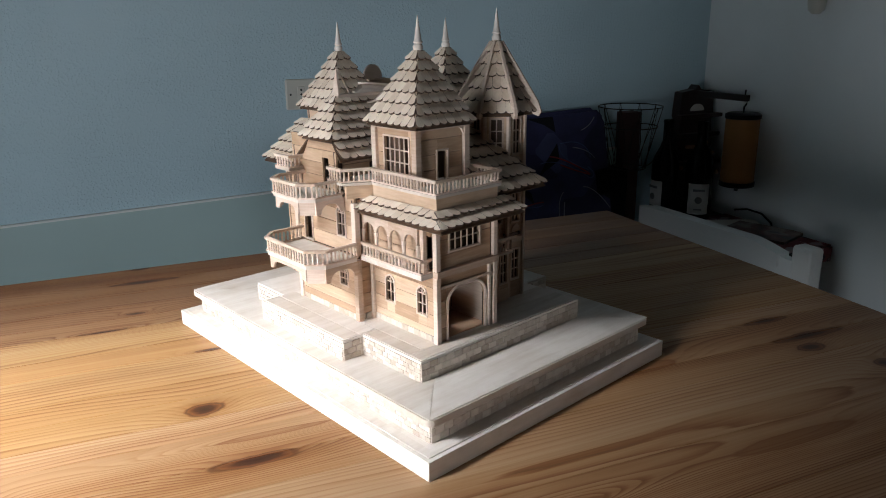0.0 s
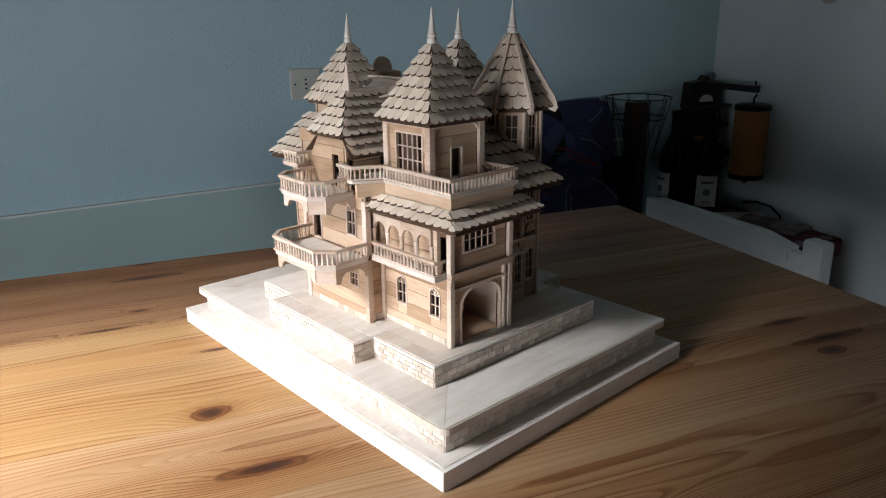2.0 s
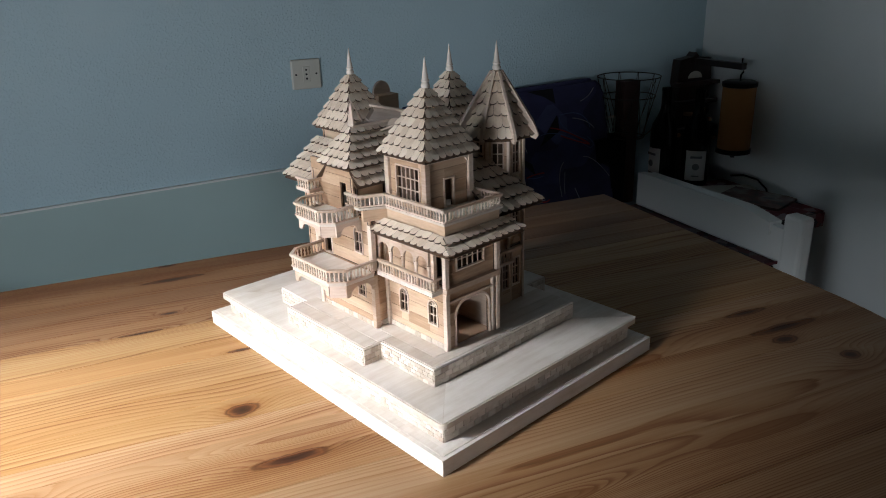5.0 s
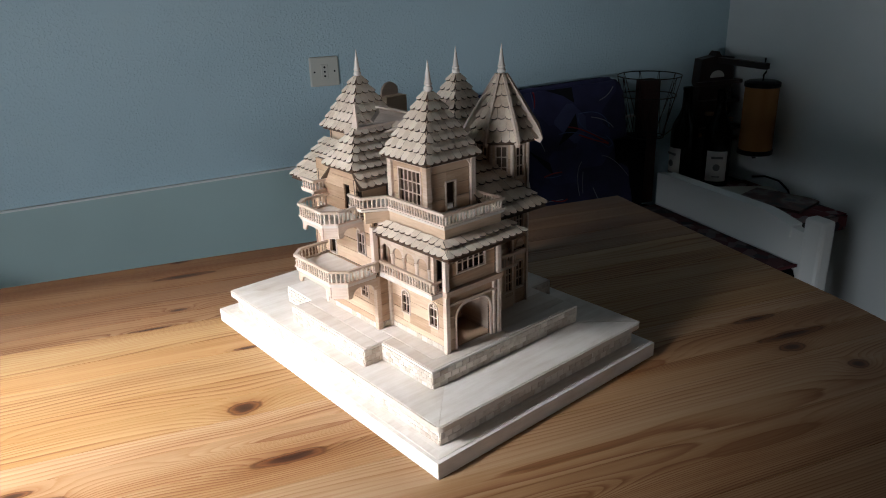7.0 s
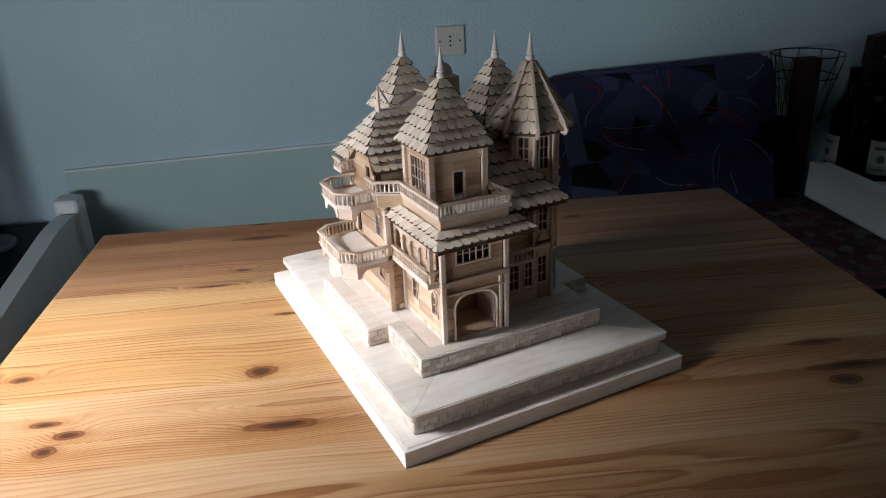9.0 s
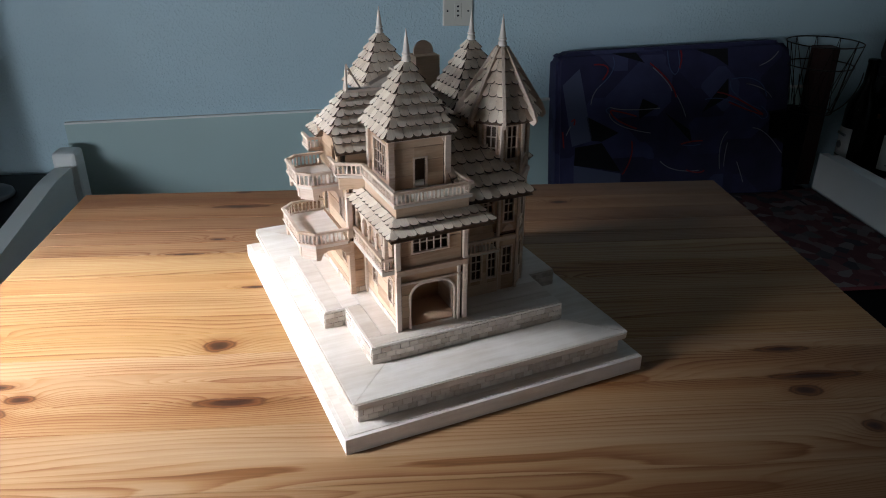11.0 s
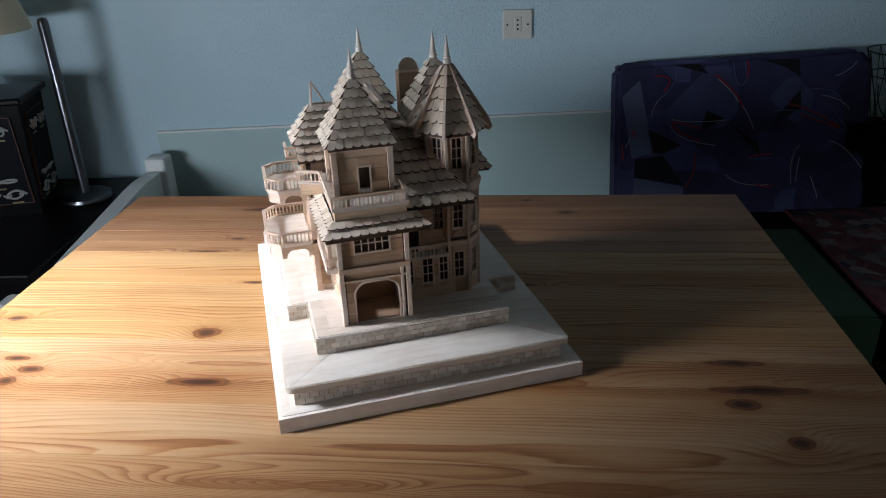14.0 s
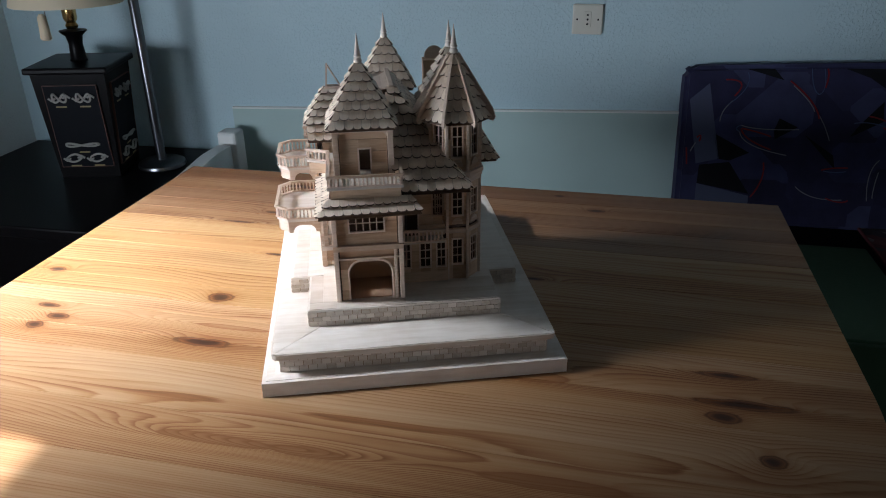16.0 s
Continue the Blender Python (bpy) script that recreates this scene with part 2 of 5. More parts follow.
def prism(bm, outline, z0, z1, m=None):
    """An upright solid over an outline of (x, y) points, anticlockwise."""
    lo = [bm.verts.new((x, y, z0)) for x, y in outline]
    hi = [bm.verts.new((x, y, z1)) for x, y in outline]
    bm.faces.new(lo[::-1])
    bm.faces.new(hi)
    k = len(lo)
    for i in range(k):
        bm.faces.new((lo[i], lo[(i + 1) % k], hi[(i + 1) % k], hi[i]))
    if m is not None:
        bmesh.ops.transform(bm, matrix=m, verts=lo + hi)
    return bm


def lathe(bm, profile, segments=16, m=None):
    """A turned solid from (radius, height) points, bottom to top."""
    rings = []
    for r, z in profile:
        rings.append([bm.verts.new((r * math.cos(2 * math.pi * i / segments), r * math.sin(2 * math.pi * i / segments), z)) for i in range(segments)])
    for a, b in zip(rings, rings[1:]):
        for i in range(segments):
            j = (i + 1) % segments
            bm.faces.new((a[i], a[j], b[j], b[i]))
    bm.faces.new(rings[0][::-1])
    bm.faces.new(rings[-1])
    if m is not None:
        bmesh.ops.transform(bm, matrix=m, verts=[v for r in rings for v in r])
    return bm


def rod(bm, a, b, r, segments=6, r2=None):
    """A round bar from a to b."""
    a, b = Vector(a), Vector(b)
    m = Matrix.Translation(a) @ (b - a).to_track_quat("Z", "Y").to_matrix().to_4x4()
    return lathe(bm, [(r, 0), (r if r2 is None else r2, (b - a).length)], segments, m)


def tube(bm, pts, r, segments=6, closed=False):
    """A bent round bar through points."""
    pts = [Vector(p) for p in pts]
    k = len(pts)
    rings = []
    for i, p in enumerate(pts):
        d = pts[(i + 1) % k] - pts[i - 1] if closed or 0 < i < k - 1 else (pts[1] - pts[0] if i == 0 else pts[-1] - pts[-2])
        q = d.to_track_quat("Z", "Y")
        rings.append([bm.verts.new(p + q @ Vector((r * math.cos(2 * math.pi * j / segments), r * math.sin(2 * math.pi * j / segments), 0))) for j in range(segments)])
    for a, b in zip(rings, rings[1:] + (rings[:1] if closed else [])):
        for i in range(segments):
            j = (i + 1) % segments
            bm.faces.new((a[i], a[j], b[j], b[i]))
    if not closed:
        bm.faces.new(rings[0][::-1])
        bm.faces.new(rings[-1])
    return bm


def mesh_of(name, bm, material, smooth=False):
    bmesh.ops.recalc_face_normals(bm, faces=bm.faces)
    me = bpy.data.meshes.new(name)
    bm.to_mesh(me)
    bm.free()
    me.materials.append(material)
    if smooth:
        me.polygons.foreach_set("use_smooth", [True] * len(me.polygons))
        me.set_sharp_from_angle(angle=radians(40))
    return me


def part(name, bm, material, parent=None, label="", smooth=False, m=None):
    """Links a bmesh as one mesh object, under a thing or a part."""
    ob = new(name, mesh_of(name, bm, material, smooth))
    ob.parent = parent
    if m is not None:
        ob.matrix_local = m
    return tagged(ob, label)


def piece(name, me, parent, m):
    """One of many alike pieces that share a mesh."""
    ob = new(name, me)
    ob.parent = parent
    ob.matrix_local = m
    return ob


def B():
    return bmesh.new()


def thing(name, m, label, category, group="", kind=""):
    ob = new(name)
    ob.empty_display_size = 0.05
    ob.matrix_world = m
    return tagged(ob, label, category, group, kind)


# ---- the room ----
X0, X1, Y0, Y1, ZC = -1.5, 1.636, -2.4, 1.515, 2.6


def structure(name, bm, material, label, m=None):
    ob = part(name, bm, material, None, label, m=m)
    return tagged(ob, kind="structure")


structure("floor", box(B(), (X0 - 0.1, Y0 - 0.1, -0.05), (X1 + 0.1, Y1 + 0.1, 0)), FLOORING, "dark wooden floor of the room")
structure("ceiling", box(B(), (X0 - 0.1, Y0 - 0.1, ZC), (X1 + 0.1, Y1 + 0.1, ZC + 0.1)), CEIL, "plain grey painted ceiling")
structure("wall_north", box(B(), (X0 - 0.1, Y1, 0), (X1 + 0.1, Y1 + 0.1, ZC)), WALL_BLUE, "pale blue textured plaster wall behind the table")
structure("wall_east", box(B(), (X1, Y0, 0), (X1 + 0.1, Y1, ZC)), WALL_GREY, "pale grey painted plaster side wall")
structure("wall_south", box(B(), (X0 - 0.1, Y0 - 0.1, 0), (X1 + 0.1, Y0, ZC)), FLOORING, "dark panelled wall closing the room")
WINDOWS = ((0.14, 0.66, 0.60, 2.00), (-1.12, 0.108, 0.60, 1.85))
bm = B()
cuts = [Y0, -1.12, 0.108, 0.14, 0.66, Y1]
for k, (a, b) in enumerate(zip(cuts, cuts[1:])):
    hole = k in (1, 3)
    box(bm, (X0 - 0.1, a, 0), (X0, b, 0.60 if hole else ZC))
    if hole:
        box(bm, (X0 - 0.1, a, 1.85 if k == 1 else 2.00), (X0, b, ZC))
structure("wall_west", bm, WALL_PALE, "pale plaster wall with two window openings")
for k, (y0, y1, z0, z1) in enumerate(WINDOWS):
    bm = B()
    for a, b in (((y0, z0), (y0 + 0.03, z1)), ((y1 - 0.03, z0), (y1, z1)), ((y0 + 0.03, z0), (y1 - 0.03, z0 + 0.03)), ((y0 + 0.03, z1 - 0.03), (y1 - 0.03, z1))):
        box(bm, (X0 - 0.098, a[0], a[1]), (X0 - 0.072, b[0], b[1]))
    structure("window_%d" % (k + 1), bm, WHITE_PAINT, "white window frame in the side wall")
# unseen dark sheets block both windows; the gap left shapes the sun patch
structure("curtain", box(B(), (X0 - 0.06, 0.141, 0.601), (X0 - 0.055, 0.659, 1.999)), CEIL, "unseen dark sheet added to block the window")
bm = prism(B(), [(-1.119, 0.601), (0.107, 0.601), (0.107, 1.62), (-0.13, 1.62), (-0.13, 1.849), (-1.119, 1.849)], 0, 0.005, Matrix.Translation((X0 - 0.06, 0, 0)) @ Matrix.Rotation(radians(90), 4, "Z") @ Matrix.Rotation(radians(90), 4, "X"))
structure("curtain", bm, CEIL, "unseen dark sheet added to block the window except one upper pane")
bm = B()
prism(bm, [(-0.772, 0.30), (1.30, 0.30), (1.30, 0.6825), (-0.772, 0.620)], 0, 0.012, Matrix.Translation((0, Y1, 0)) @ Matrix.Rotation(radians(90), 4, "X"))
structure("wall_panel", bm, WALL_GREEN, "smooth sage green backrest board fixed on the wall")
bm = B()
prism(bm, [(-0.772, 0.620), (1.30, 0.6825), (1.30, 0.6875), (-0.772, 0.625)], 0, 0.014, Matrix.Translation((0, Y1, 0)) @ Matrix.Rotation(radians(90), 4, "X"))
structure("trim", bm, WHITE_PAINT, "thin white top edge of the wall board")

# ---- the table ----
TZ = 0.75
table = thing("dining_table", pose(0, 0, TZ, 0, 0, TABLE_TURN), "varnished knotty pine dining table with a rounded end", "table")
TX0, TX1 = -0.430, 0.590
EDGES = [-0.36, -0.27, -0.18, -0.105, -0.035, 0.045, 0.085, 0.133, 0.164, 0.205, 0.243, 0.305, 0.345, 0.404, 0.440, 0.480, 0.525, 0.575, 0.630]


def table_end(y, side):
    """The table's edge at one end of a board: straight, then a half oval."""
    mid, half = (TX0 + TX1) / 2, (TX1 - TX0) / 2
    d = max(0.0, 0.125 - y) / 0.49
    k = 0.15 + 0.85 * math.sqrt(max(0.0, 1 - d * d))
    return mid + side * half * k


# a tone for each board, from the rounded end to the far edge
# the last five: darker red boards, with the light's falloff in their tone too
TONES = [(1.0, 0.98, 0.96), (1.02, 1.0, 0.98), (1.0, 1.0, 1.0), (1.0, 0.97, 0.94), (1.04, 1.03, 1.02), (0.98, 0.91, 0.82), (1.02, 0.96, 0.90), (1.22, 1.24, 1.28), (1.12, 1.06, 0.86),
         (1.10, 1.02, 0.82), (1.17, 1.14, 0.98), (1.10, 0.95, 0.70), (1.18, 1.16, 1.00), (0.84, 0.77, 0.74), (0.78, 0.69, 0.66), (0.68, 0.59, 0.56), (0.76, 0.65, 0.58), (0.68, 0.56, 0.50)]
tones_used = []
for y0, y1 in zip(EDGES, EDGES[1:]):
    ys = [y0 + (y1 - y0) * i / 8 for i in range(9)]
    out = [(table_end(y, 1), y + (0.0001 if i == 0 else (-0.0001 if i == 8 else 0))) for i, y in enumerate(ys)]
    out += [(table_end(y, -1), y + (0.0001 if i == 8 else (-0.0001 if i == 0 else 0)) * -1) for i, y in reversed(list(enumerate(ys)))]
    bm = prism(B(), out, -0.028, 0)
    top = [e for e in bm.edges if all(abs(v.co.z) < 1e-6 for v in e.verts)]
    bmesh.ops.bevel(bm, geom=top, offset=0.0004, segments=1, affect="EDGES")
    board = part("plank", bm, PINE, table)
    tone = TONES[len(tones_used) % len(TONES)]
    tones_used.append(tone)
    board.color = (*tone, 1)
bm = B()
for a, b in (((-0.36, 0.10), (0.52, 0.125)), ((-0.36, 0.55), (0.52, 0.575)), ((-0.36, 0.125), (-0.335, 0.55)), ((0.495, 0.125), (0.52, 0.55))):
    box(bm, (a[0], a[1], -0.12), (b[0], b[1], -0.0285))
part("apron", bm, PINE, table)
for lx, ly in ((-0.33, 0.135), (0.43, 0.135), (-0.33, 0.485), (0.43, 0.485)):
    part("leg", box(B(), (lx, ly, -TZ), (lx + 0.06, ly + 0.06, -0.0285), bevel=0.004), PINE, table)

# ---- the bench along the wall ----
bench = thing("bench", pose(0.30, 1.13, 0), "white painted daybed with shaped end boards and a black mattress", "bench")


def bench_end(x, front, low_z, drop, dip, post_z):
    """An end board between two square posts: a straight rail that dips to the front post, arched below."""
    n = 30
    top, low = [], []
    for i in range(n + 1):
        q = i / n
        e = (min(q, 1 - q) if x < 0 else q) * (0.62 / 0.16)
        k = min(1.0, e)
        k = k * k * (3 - 2 * k)
        y = front + (0.30 - front) * q
        top.append((y, low_z - drop * q + dip * k))
        if x < 0:
            low.append((y, low_z - 0.142 + 0.034 * min(1, max(0.0, (e - 0.55) / 0.5))))
        else:
            low.append((y, low_z - 0.170 + 0.030 * min(1, e / 0.30) + 0.010 * min(1, e) + 0.036 * min(1, max(0.0, (e - 0.85) / 0.40))))
    turn = Matrix.Translation((x, 0, 0)) @ Matrix.Rotation(radians(90), 4, "Z") @ Matrix.Rotation(radians(90), 4, "X")
    part("end_board", prism(B(), low + top[::-1], -0.0125, 0.0125, turn), WHITE_PAINT, bench)
    rim = [(y, z - 0.028) for y, z in top[2:-2]] + [(y, z + 0.006) for y, z in top[2:-2]][::-1]
    part("end_rail", prism(B(), rim, -0.021, 0.021, turn), WHITE_PAINT, bench)
    for y in (front - 0.035, 0.30) if x < 0 else (front - 0.035,):
        part("post", box(B(), (x - (0.031 if x < 0 else 0.026), y - 0.031, 0), (x + (0.031 if x < 0 else 0.018), y + 0.031, post_z if y < 0 else 0.574), bevel=0.010), WHITE_PAINT, bench)


bench_end(-1.052, -0.400, 0.462, -0.075, 0.016, 0.512)
bench_end(1.045, -0.301, 0.490, 0.006, 0.022, 0.538)
part("mattress", box(B(), (-1.03, -0.30, 0.27), (1.04, 0.36, 0.395), bevel=0.03), BLACK_CLOTH, bench, "black mattress cover")
part("front_rail", box(B(), (-1.02, -0.325, 0.14), (1.03, -0.303, 0.26)), BLACK, bench)


# ---- the patterned cushion ----
def fabric():
    m = mat("dark_blue_patterned_fabric", (0.02, 0.025, 0.06), 0.95)
    n = Nodes(m)
    v = n.coords((4.2, 4.2, 4.2), shift=False)
    cell = n.add("TexVoronoi")
    cell.distance = "MANHATTAN"
    cell.inputs["Scale"].default_value = 1.5
    n.link(v, cell.inputs["Vector"])
    sep = n.add("SeparateColor")
    n.link(cell.outputs["Color"], sep.inputs[0])
    col = n.ramp(sep.outputs[0], [(0.0, (0.022, 0.021, 0.062)), (0.4, (0.032, 0.032, 0.090)), (0.6, (0.045, 0.047, 0.122)), (0.9, (0.060, 0.064, 0.150))])
    weave = n.noise(n.coords((900, 900, 900), shift=False), 1.0, 2)
    mottled = n.noise(v, 3.0, 4)
    col = n.mix(0.55, col, n.ramp(mottled, [(0.3, (0.25, 0.25, 0.25)), (0.7, (1, 1, 1))]), "MULTIPLY")
    n.link(col, n.b.inputs["Base Color"])
    n.bump(weave, 0.3, 0.001)
    return m


FABRIC = fabric()
RED_T, WHITE_T, BLUE_T = mat("red_stitching", (0.24, 0.012, 0.018), 0.9), mat("white_stitching", (0.22, 0.22, 0.25), 0.9), mat("blue_stitching", (0.06, 0.09, 0.19), 0.9)
CW, CH = 0.645, 0.425
cushion = thing("cushion", Matrix.Translation((0.546, 1.385, 0.384)) @ Matrix.Rotation(radians(-8), 4, "X") @ Matrix.Rotation(radians(-1.5), 4, "Y"),
                "dark navy sofa cushion with red and white scribbled pattern", "cushion")
bm = B()
prism(bm, [(0, 0), (CW + 0.03, 0), (CW + 0.015, CH - 0.03), (CW - 0.02, CH + 0.006), (0.02, CH - 0.005), (0.0, CH - 0.02)], -0.10, 0.0,
      Matrix.Rotation(radians(90), 4, "X"))
bmesh.ops.subdivide_edges(bm, edges=bm.edges[:], cuts=3, use_grid_fill=True)
bmesh.ops.bevel(bm, geom=[e for e in bm.edges if len(e.link_faces) == 2 and e.calc_face_angle() > 0.5], offset=0.012, segments=3, affect="EDGES")
part("cover", bm, FABRIC, cushion, smooth=True)


def stroke(ax, az, bx, bz, cx, cz, material, r=0.0017):
    """A scribbled thread on the cushion's front, bent from its start by a middle point to its end."""
    a, m, c = Vector((ax, az)), Vector((bx, bz)), Vector((cx, cz))
    k = m * 2 - (a + c) / 2
    pts = []
    for i in range(15):
        t = i / 14
        p = a * (1 - t) ** 2 + k * 2 * t * (1 - t) + c * t * t
        pts.append((p.x, -0.0004, p.y))
    part("stitched_line", tube(B(), pts, r, 5), material, cushion)


for row in ((0.100, 0.387, 0.138, 0.378, 0.125, 0.346), (0.338, 0.415, 0.342, 0.395, 0.338, 0.368), (0.255, 0.385, 0.310, 0.335, 0.334, 0.291), (0.150, 0.263, 0.172, 0.236, 0.227, 0.210),
            (0.152, 0.264, 0.193, 0.254, 0.224, 0.244), (0.450, 0.299, 0.507, 0.280, 0.588, 0.233), (0.486, 0.271, 0.540, 0.248, 0.588, 0.231), (0.214, 0.176, 0.213, 0.130, 0.191, 0.083),
            (0.376, 0.086, 0.410, 0.077, 0.430, 0.082), (0.356, 0.160, 0.385, 0.166, 0.418, 0.167), (0.018, 0.211, 0.020, 0.191, 0.022, 0.167), (0.042, 0.238, 0.051, 0.243, 0.049, 0.228)):
    stroke(*row, RED_T, 0.0021)
for row in ((0.123, 0.334, 0.103, 0.311, 0.095, 0.281), (0.264, 0.373, 0.302, 0.337, 0.321, 0.309), (0.331, 0.302, 0.350, 0.271, 0.365, 0.236), (0.149, 0.272, 0.200, 0.263, 0.289, 0.263),
            (0.147, 0.255, 0.180, 0.221, 0.267, 0.196), (0.565, 0.366, 0.595, 0.380, 0.615, 0.402), (0.532, 0.319, 0.580, 0.303, 0.609, 0.278), (0.562, 0.196, 0.605, 0.176, 0.655, 0.120),
            (0.490, 0.189, 0.472, 0.150, 0.475, 0.083), (0.492, 0.158, 0.487, 0.121, 0.487, 0.090), (0.524, 0.102, 0.536, 0.073, 0.548, 0.041), (0.299, 0.115, 0.346, 0.088, 0.415, 0.083), (0.028, 0.201, 0.034, 0.213, 0.040, 0.225)):
    stroke(*row, WHITE_T, 0.0012)
for row in ((0.152, 0.405, 0.151, 0.367, 0.111, 0.324), (0.302, 0.415, 0.311, 0.372, 0.326, 0.352), (0.326, 0.352, 0.337, 0.371, 0.331, 0.415), (0.149, 0.272, 0.138, 0.264, 0.147, 0.255),
            (0.488, 0.333, 0.560, 0.327, 0.594, 0.282), (0.486, 0.327, 0.507, 0.288, 0.583, 0.246), (0.417, 0.281, 0.493, 0.273, 0.589, 0.219), (0.589, 0.219, 0.602, 0.231, 0.582, 0.255), (0.362, 0.158, 0.389, 0.155, 0.415, 0.158)):
    stroke(*row, BLUE_T, 0.0013)
DARK_PATCH, PALE_PATCH = mat("black_patch_cloth", (0.003, 0.003, 0.006), 1.0), mat("slate_patch_cloth", (0.080, 0.090, 0.155), 1.0)
for material, corners in ((DARK_PATCH, ((0.084, 0.25), (0.099, 0.183), (0.129, 0.179), (0.176, 0.201))), (DARK_PATCH, ((0.054, 0.166), (0.052, 0.116), (0.186, 0.091), (0.129, 0.175))),
                          (DARK_PATCH, ((0.24, 0.291), (0.23, 0.259), (0.234, 0.237), (0.286, 0.269))), (DARK_PATCH, ((0.148, 0.414), (0.208, 0.396), (0.24, 0.386), (0.215, 0.414))),
                          (DARK_PATCH, ((0.38, 0.415), (0.439, 0.393), (0.476, 0.368), (0.47, 0.415))), (DARK_PATCH, ((0.479, 0.336), (0.432, 0.279), (0.411, 0.246), (0.484, 0.286))),
                          (DARK_PATCH, ((0.305, 0.25), (0.337, 0.216), (0.388, 0.162), (0.379, 0.199))), (DARK_PATCH, ((0.604, 0.24), (0.633, 0.163), (0.658, 0.146), (0.652, 0.244))),
                          (PALE_PATCH, ((0.016, 0.336), (0.045, 0.169), (0.102, 0.183), (0.062, 0.378))), (PALE_PATCH, ((0.051, 0.116), (0.052, 0.02), (0.187, 0.02), (0.186, 0.086)))):
    bm = prism(B(), corners, -0.002, 0.0003, Matrix.Rotation(radians(90), 4, "X"))
    part("patch", bm, material, cushion)

# ---- left corner: black side table, lamp, steel stand ----
side = thing("side_table", pose(-1.15, 1.18, 0), "low black lacquered side table in the corner", "side table")
part("tabletop", box(B(), (-0.33, -0.33, 0.455), (0.33, 0.32, 0.487), bevel=0.005), BLACK, side)
part("cabinet_body", box(B(), (-0.30, -0.30, 0.02), (0.30, 0.30, 0.4545)), BLACK, side)

stand = thing("steel_stand", pose(-0.93, 1.33, 0.487), "brushed steel upright rod on a round base", "stand")
part("base", lathe(B(), [(0.066, 0), (0.068, 0.004), (0.066, 0.012), (0.058, 0.017), (0.014, 0.020)], 40), STEEL, stand, smooth=True)
part("rod", lathe(B(), [(0.0135, 0), (0.0135, 0.455), (0.0115, 0.463), (0.006, 0.467)], 20, Matrix.Translation((0, 0, 0.0205))), STEEL, stand, smooth=True)

# ---- the model house ----
# its own axes: x along the front of the plinth, y along its side, z from the table top
house = thing("model_house", pose(0, 0, TZ, 0, 0, 18.7), "handmade pale wooden model villa with shingled turrets on stepped plinth", "model house")
rng = random.Random(4)


def rounded(x0, y0, x1, y1, r, k=5):
    out = []
    for cx, cy, a in ((x1 - r, y0 + r, -90), (x1 - r, y1 - r, 0), (x0 + r, y1 - r, 90), (x0 + r, y0 + r, 180)):
        out += [(cx + r * math.cos(radians(a + 90 * i / k)), cy + r * math.sin(radians(a + 90 * i / k))) for i in range(k + 1)]
    return out


def slab(name, outline, z0, z1, parent=house, material=None, label=""):
    return part(name, prism(B(), outline, z0, z1), material or PALE, parent, label)


def rect(x0, y0, x1, y1):
    return [(x0, y0), (x1, y0), (x1, y1), (x0, y1)]


# plinth, step and terrace
plinth = slab("plinth", rect(0, 0, 0.310, 0.420), 0, 0.0158, label="pale sanded plinth board")
riser = slab("step_core", rect(0.0185, 0.0185, 0.2915, 0.4015), 0.0158, 0.0345, material=JOINT)
step = slab("step_slab", rounded(0.0105, 0.0105, 0.2995, 0.4095, 0.007), 0.0345, 0.0400, label="pale slab with rounded corners and mitred boards")
# boards of the step: thin strips mitred at the corners
for pts in ([(0.012, 0.012), (0.298, 0.012), (0.250, 0.060), (0.060, 0.060)], [(0.012, 0.012), (0.060, 0.060), (0.060, 0.36), (0.012, 0.408)],
            [(0.298, 0.012), (0.298, 0.408), (0.250, 0.36), (0.250, 0.060)]):
    c = Vector((sum(p[0] for p in pts) / 4, sum(p[1] for p in pts) / 4))
    ins = [tuple(c + (Vector(p) - c) * 0.9975) for p in pts]
    slab("board", ins, 0.0402, 0.0408, step)
slab("board", [(0.004, 0.004), (0.306, 0.004), (0.30, 0.012), (0.012, 0.012)], 0.0158, 0.0164, plinth)
slab("board", [(0.004, 0.004), (0.012, 0.012), (0.012, 0.408), (0.004, 0.416)], 0.0158, 0.0164, plinth)

TER = [(0.047, 0.0615), (0.251, 0.0615), (0.251, 0.128), (0.2825, 0.128), (0.2825, 0.33), (0.050, 0.33), (0.050, 0.277), (0.0255, 0.277), (0.0255, 0.1395), (0.047, 0.1395)]
core = [(x + (0.0016 if x < 0.15 else -0.0016), y + (0.0016 if y < 0.2 and y != 0.1395 or y == 0.1395 else -0.0016)) for x, y in TER]
terrace = slab("terrace", core, 0.0400, 0.0570, material=JOINT)
slab("terrace_paving", TER, 0.0568, 0.0590, terrace, label="pale terrace boards")
for pts in (rect(0.049, 0.0635, 0.150, 0.077), rect(0.1505, 0.0635, 0.249, 0.077), rect(0.049, 0.0775, 0.0625, 0.139), rect(0.063, 0.0775, 0.0795, 0.159),
            rect(0.028, 0.141, 0.0445, 0.2755), rect(0.045, 0.141, 0.0625, 0.208), rect(0.045, 0.2085, 0.0625, 0.2755), rect(0.149, 0.0775, 0.249, 0.088), rect(0.149, 0.0885, 0.249, 0.112)):
    slab("board", pts, 0.0590, 0.0596, terrace)


def brick_mesh(w, h):
    return mesh_of("brick", box(B(), (-w / 2, -0.0011, -h / 2), (w / 2, 0.0011, h / 2)), BRICK)


BRICKS = {}


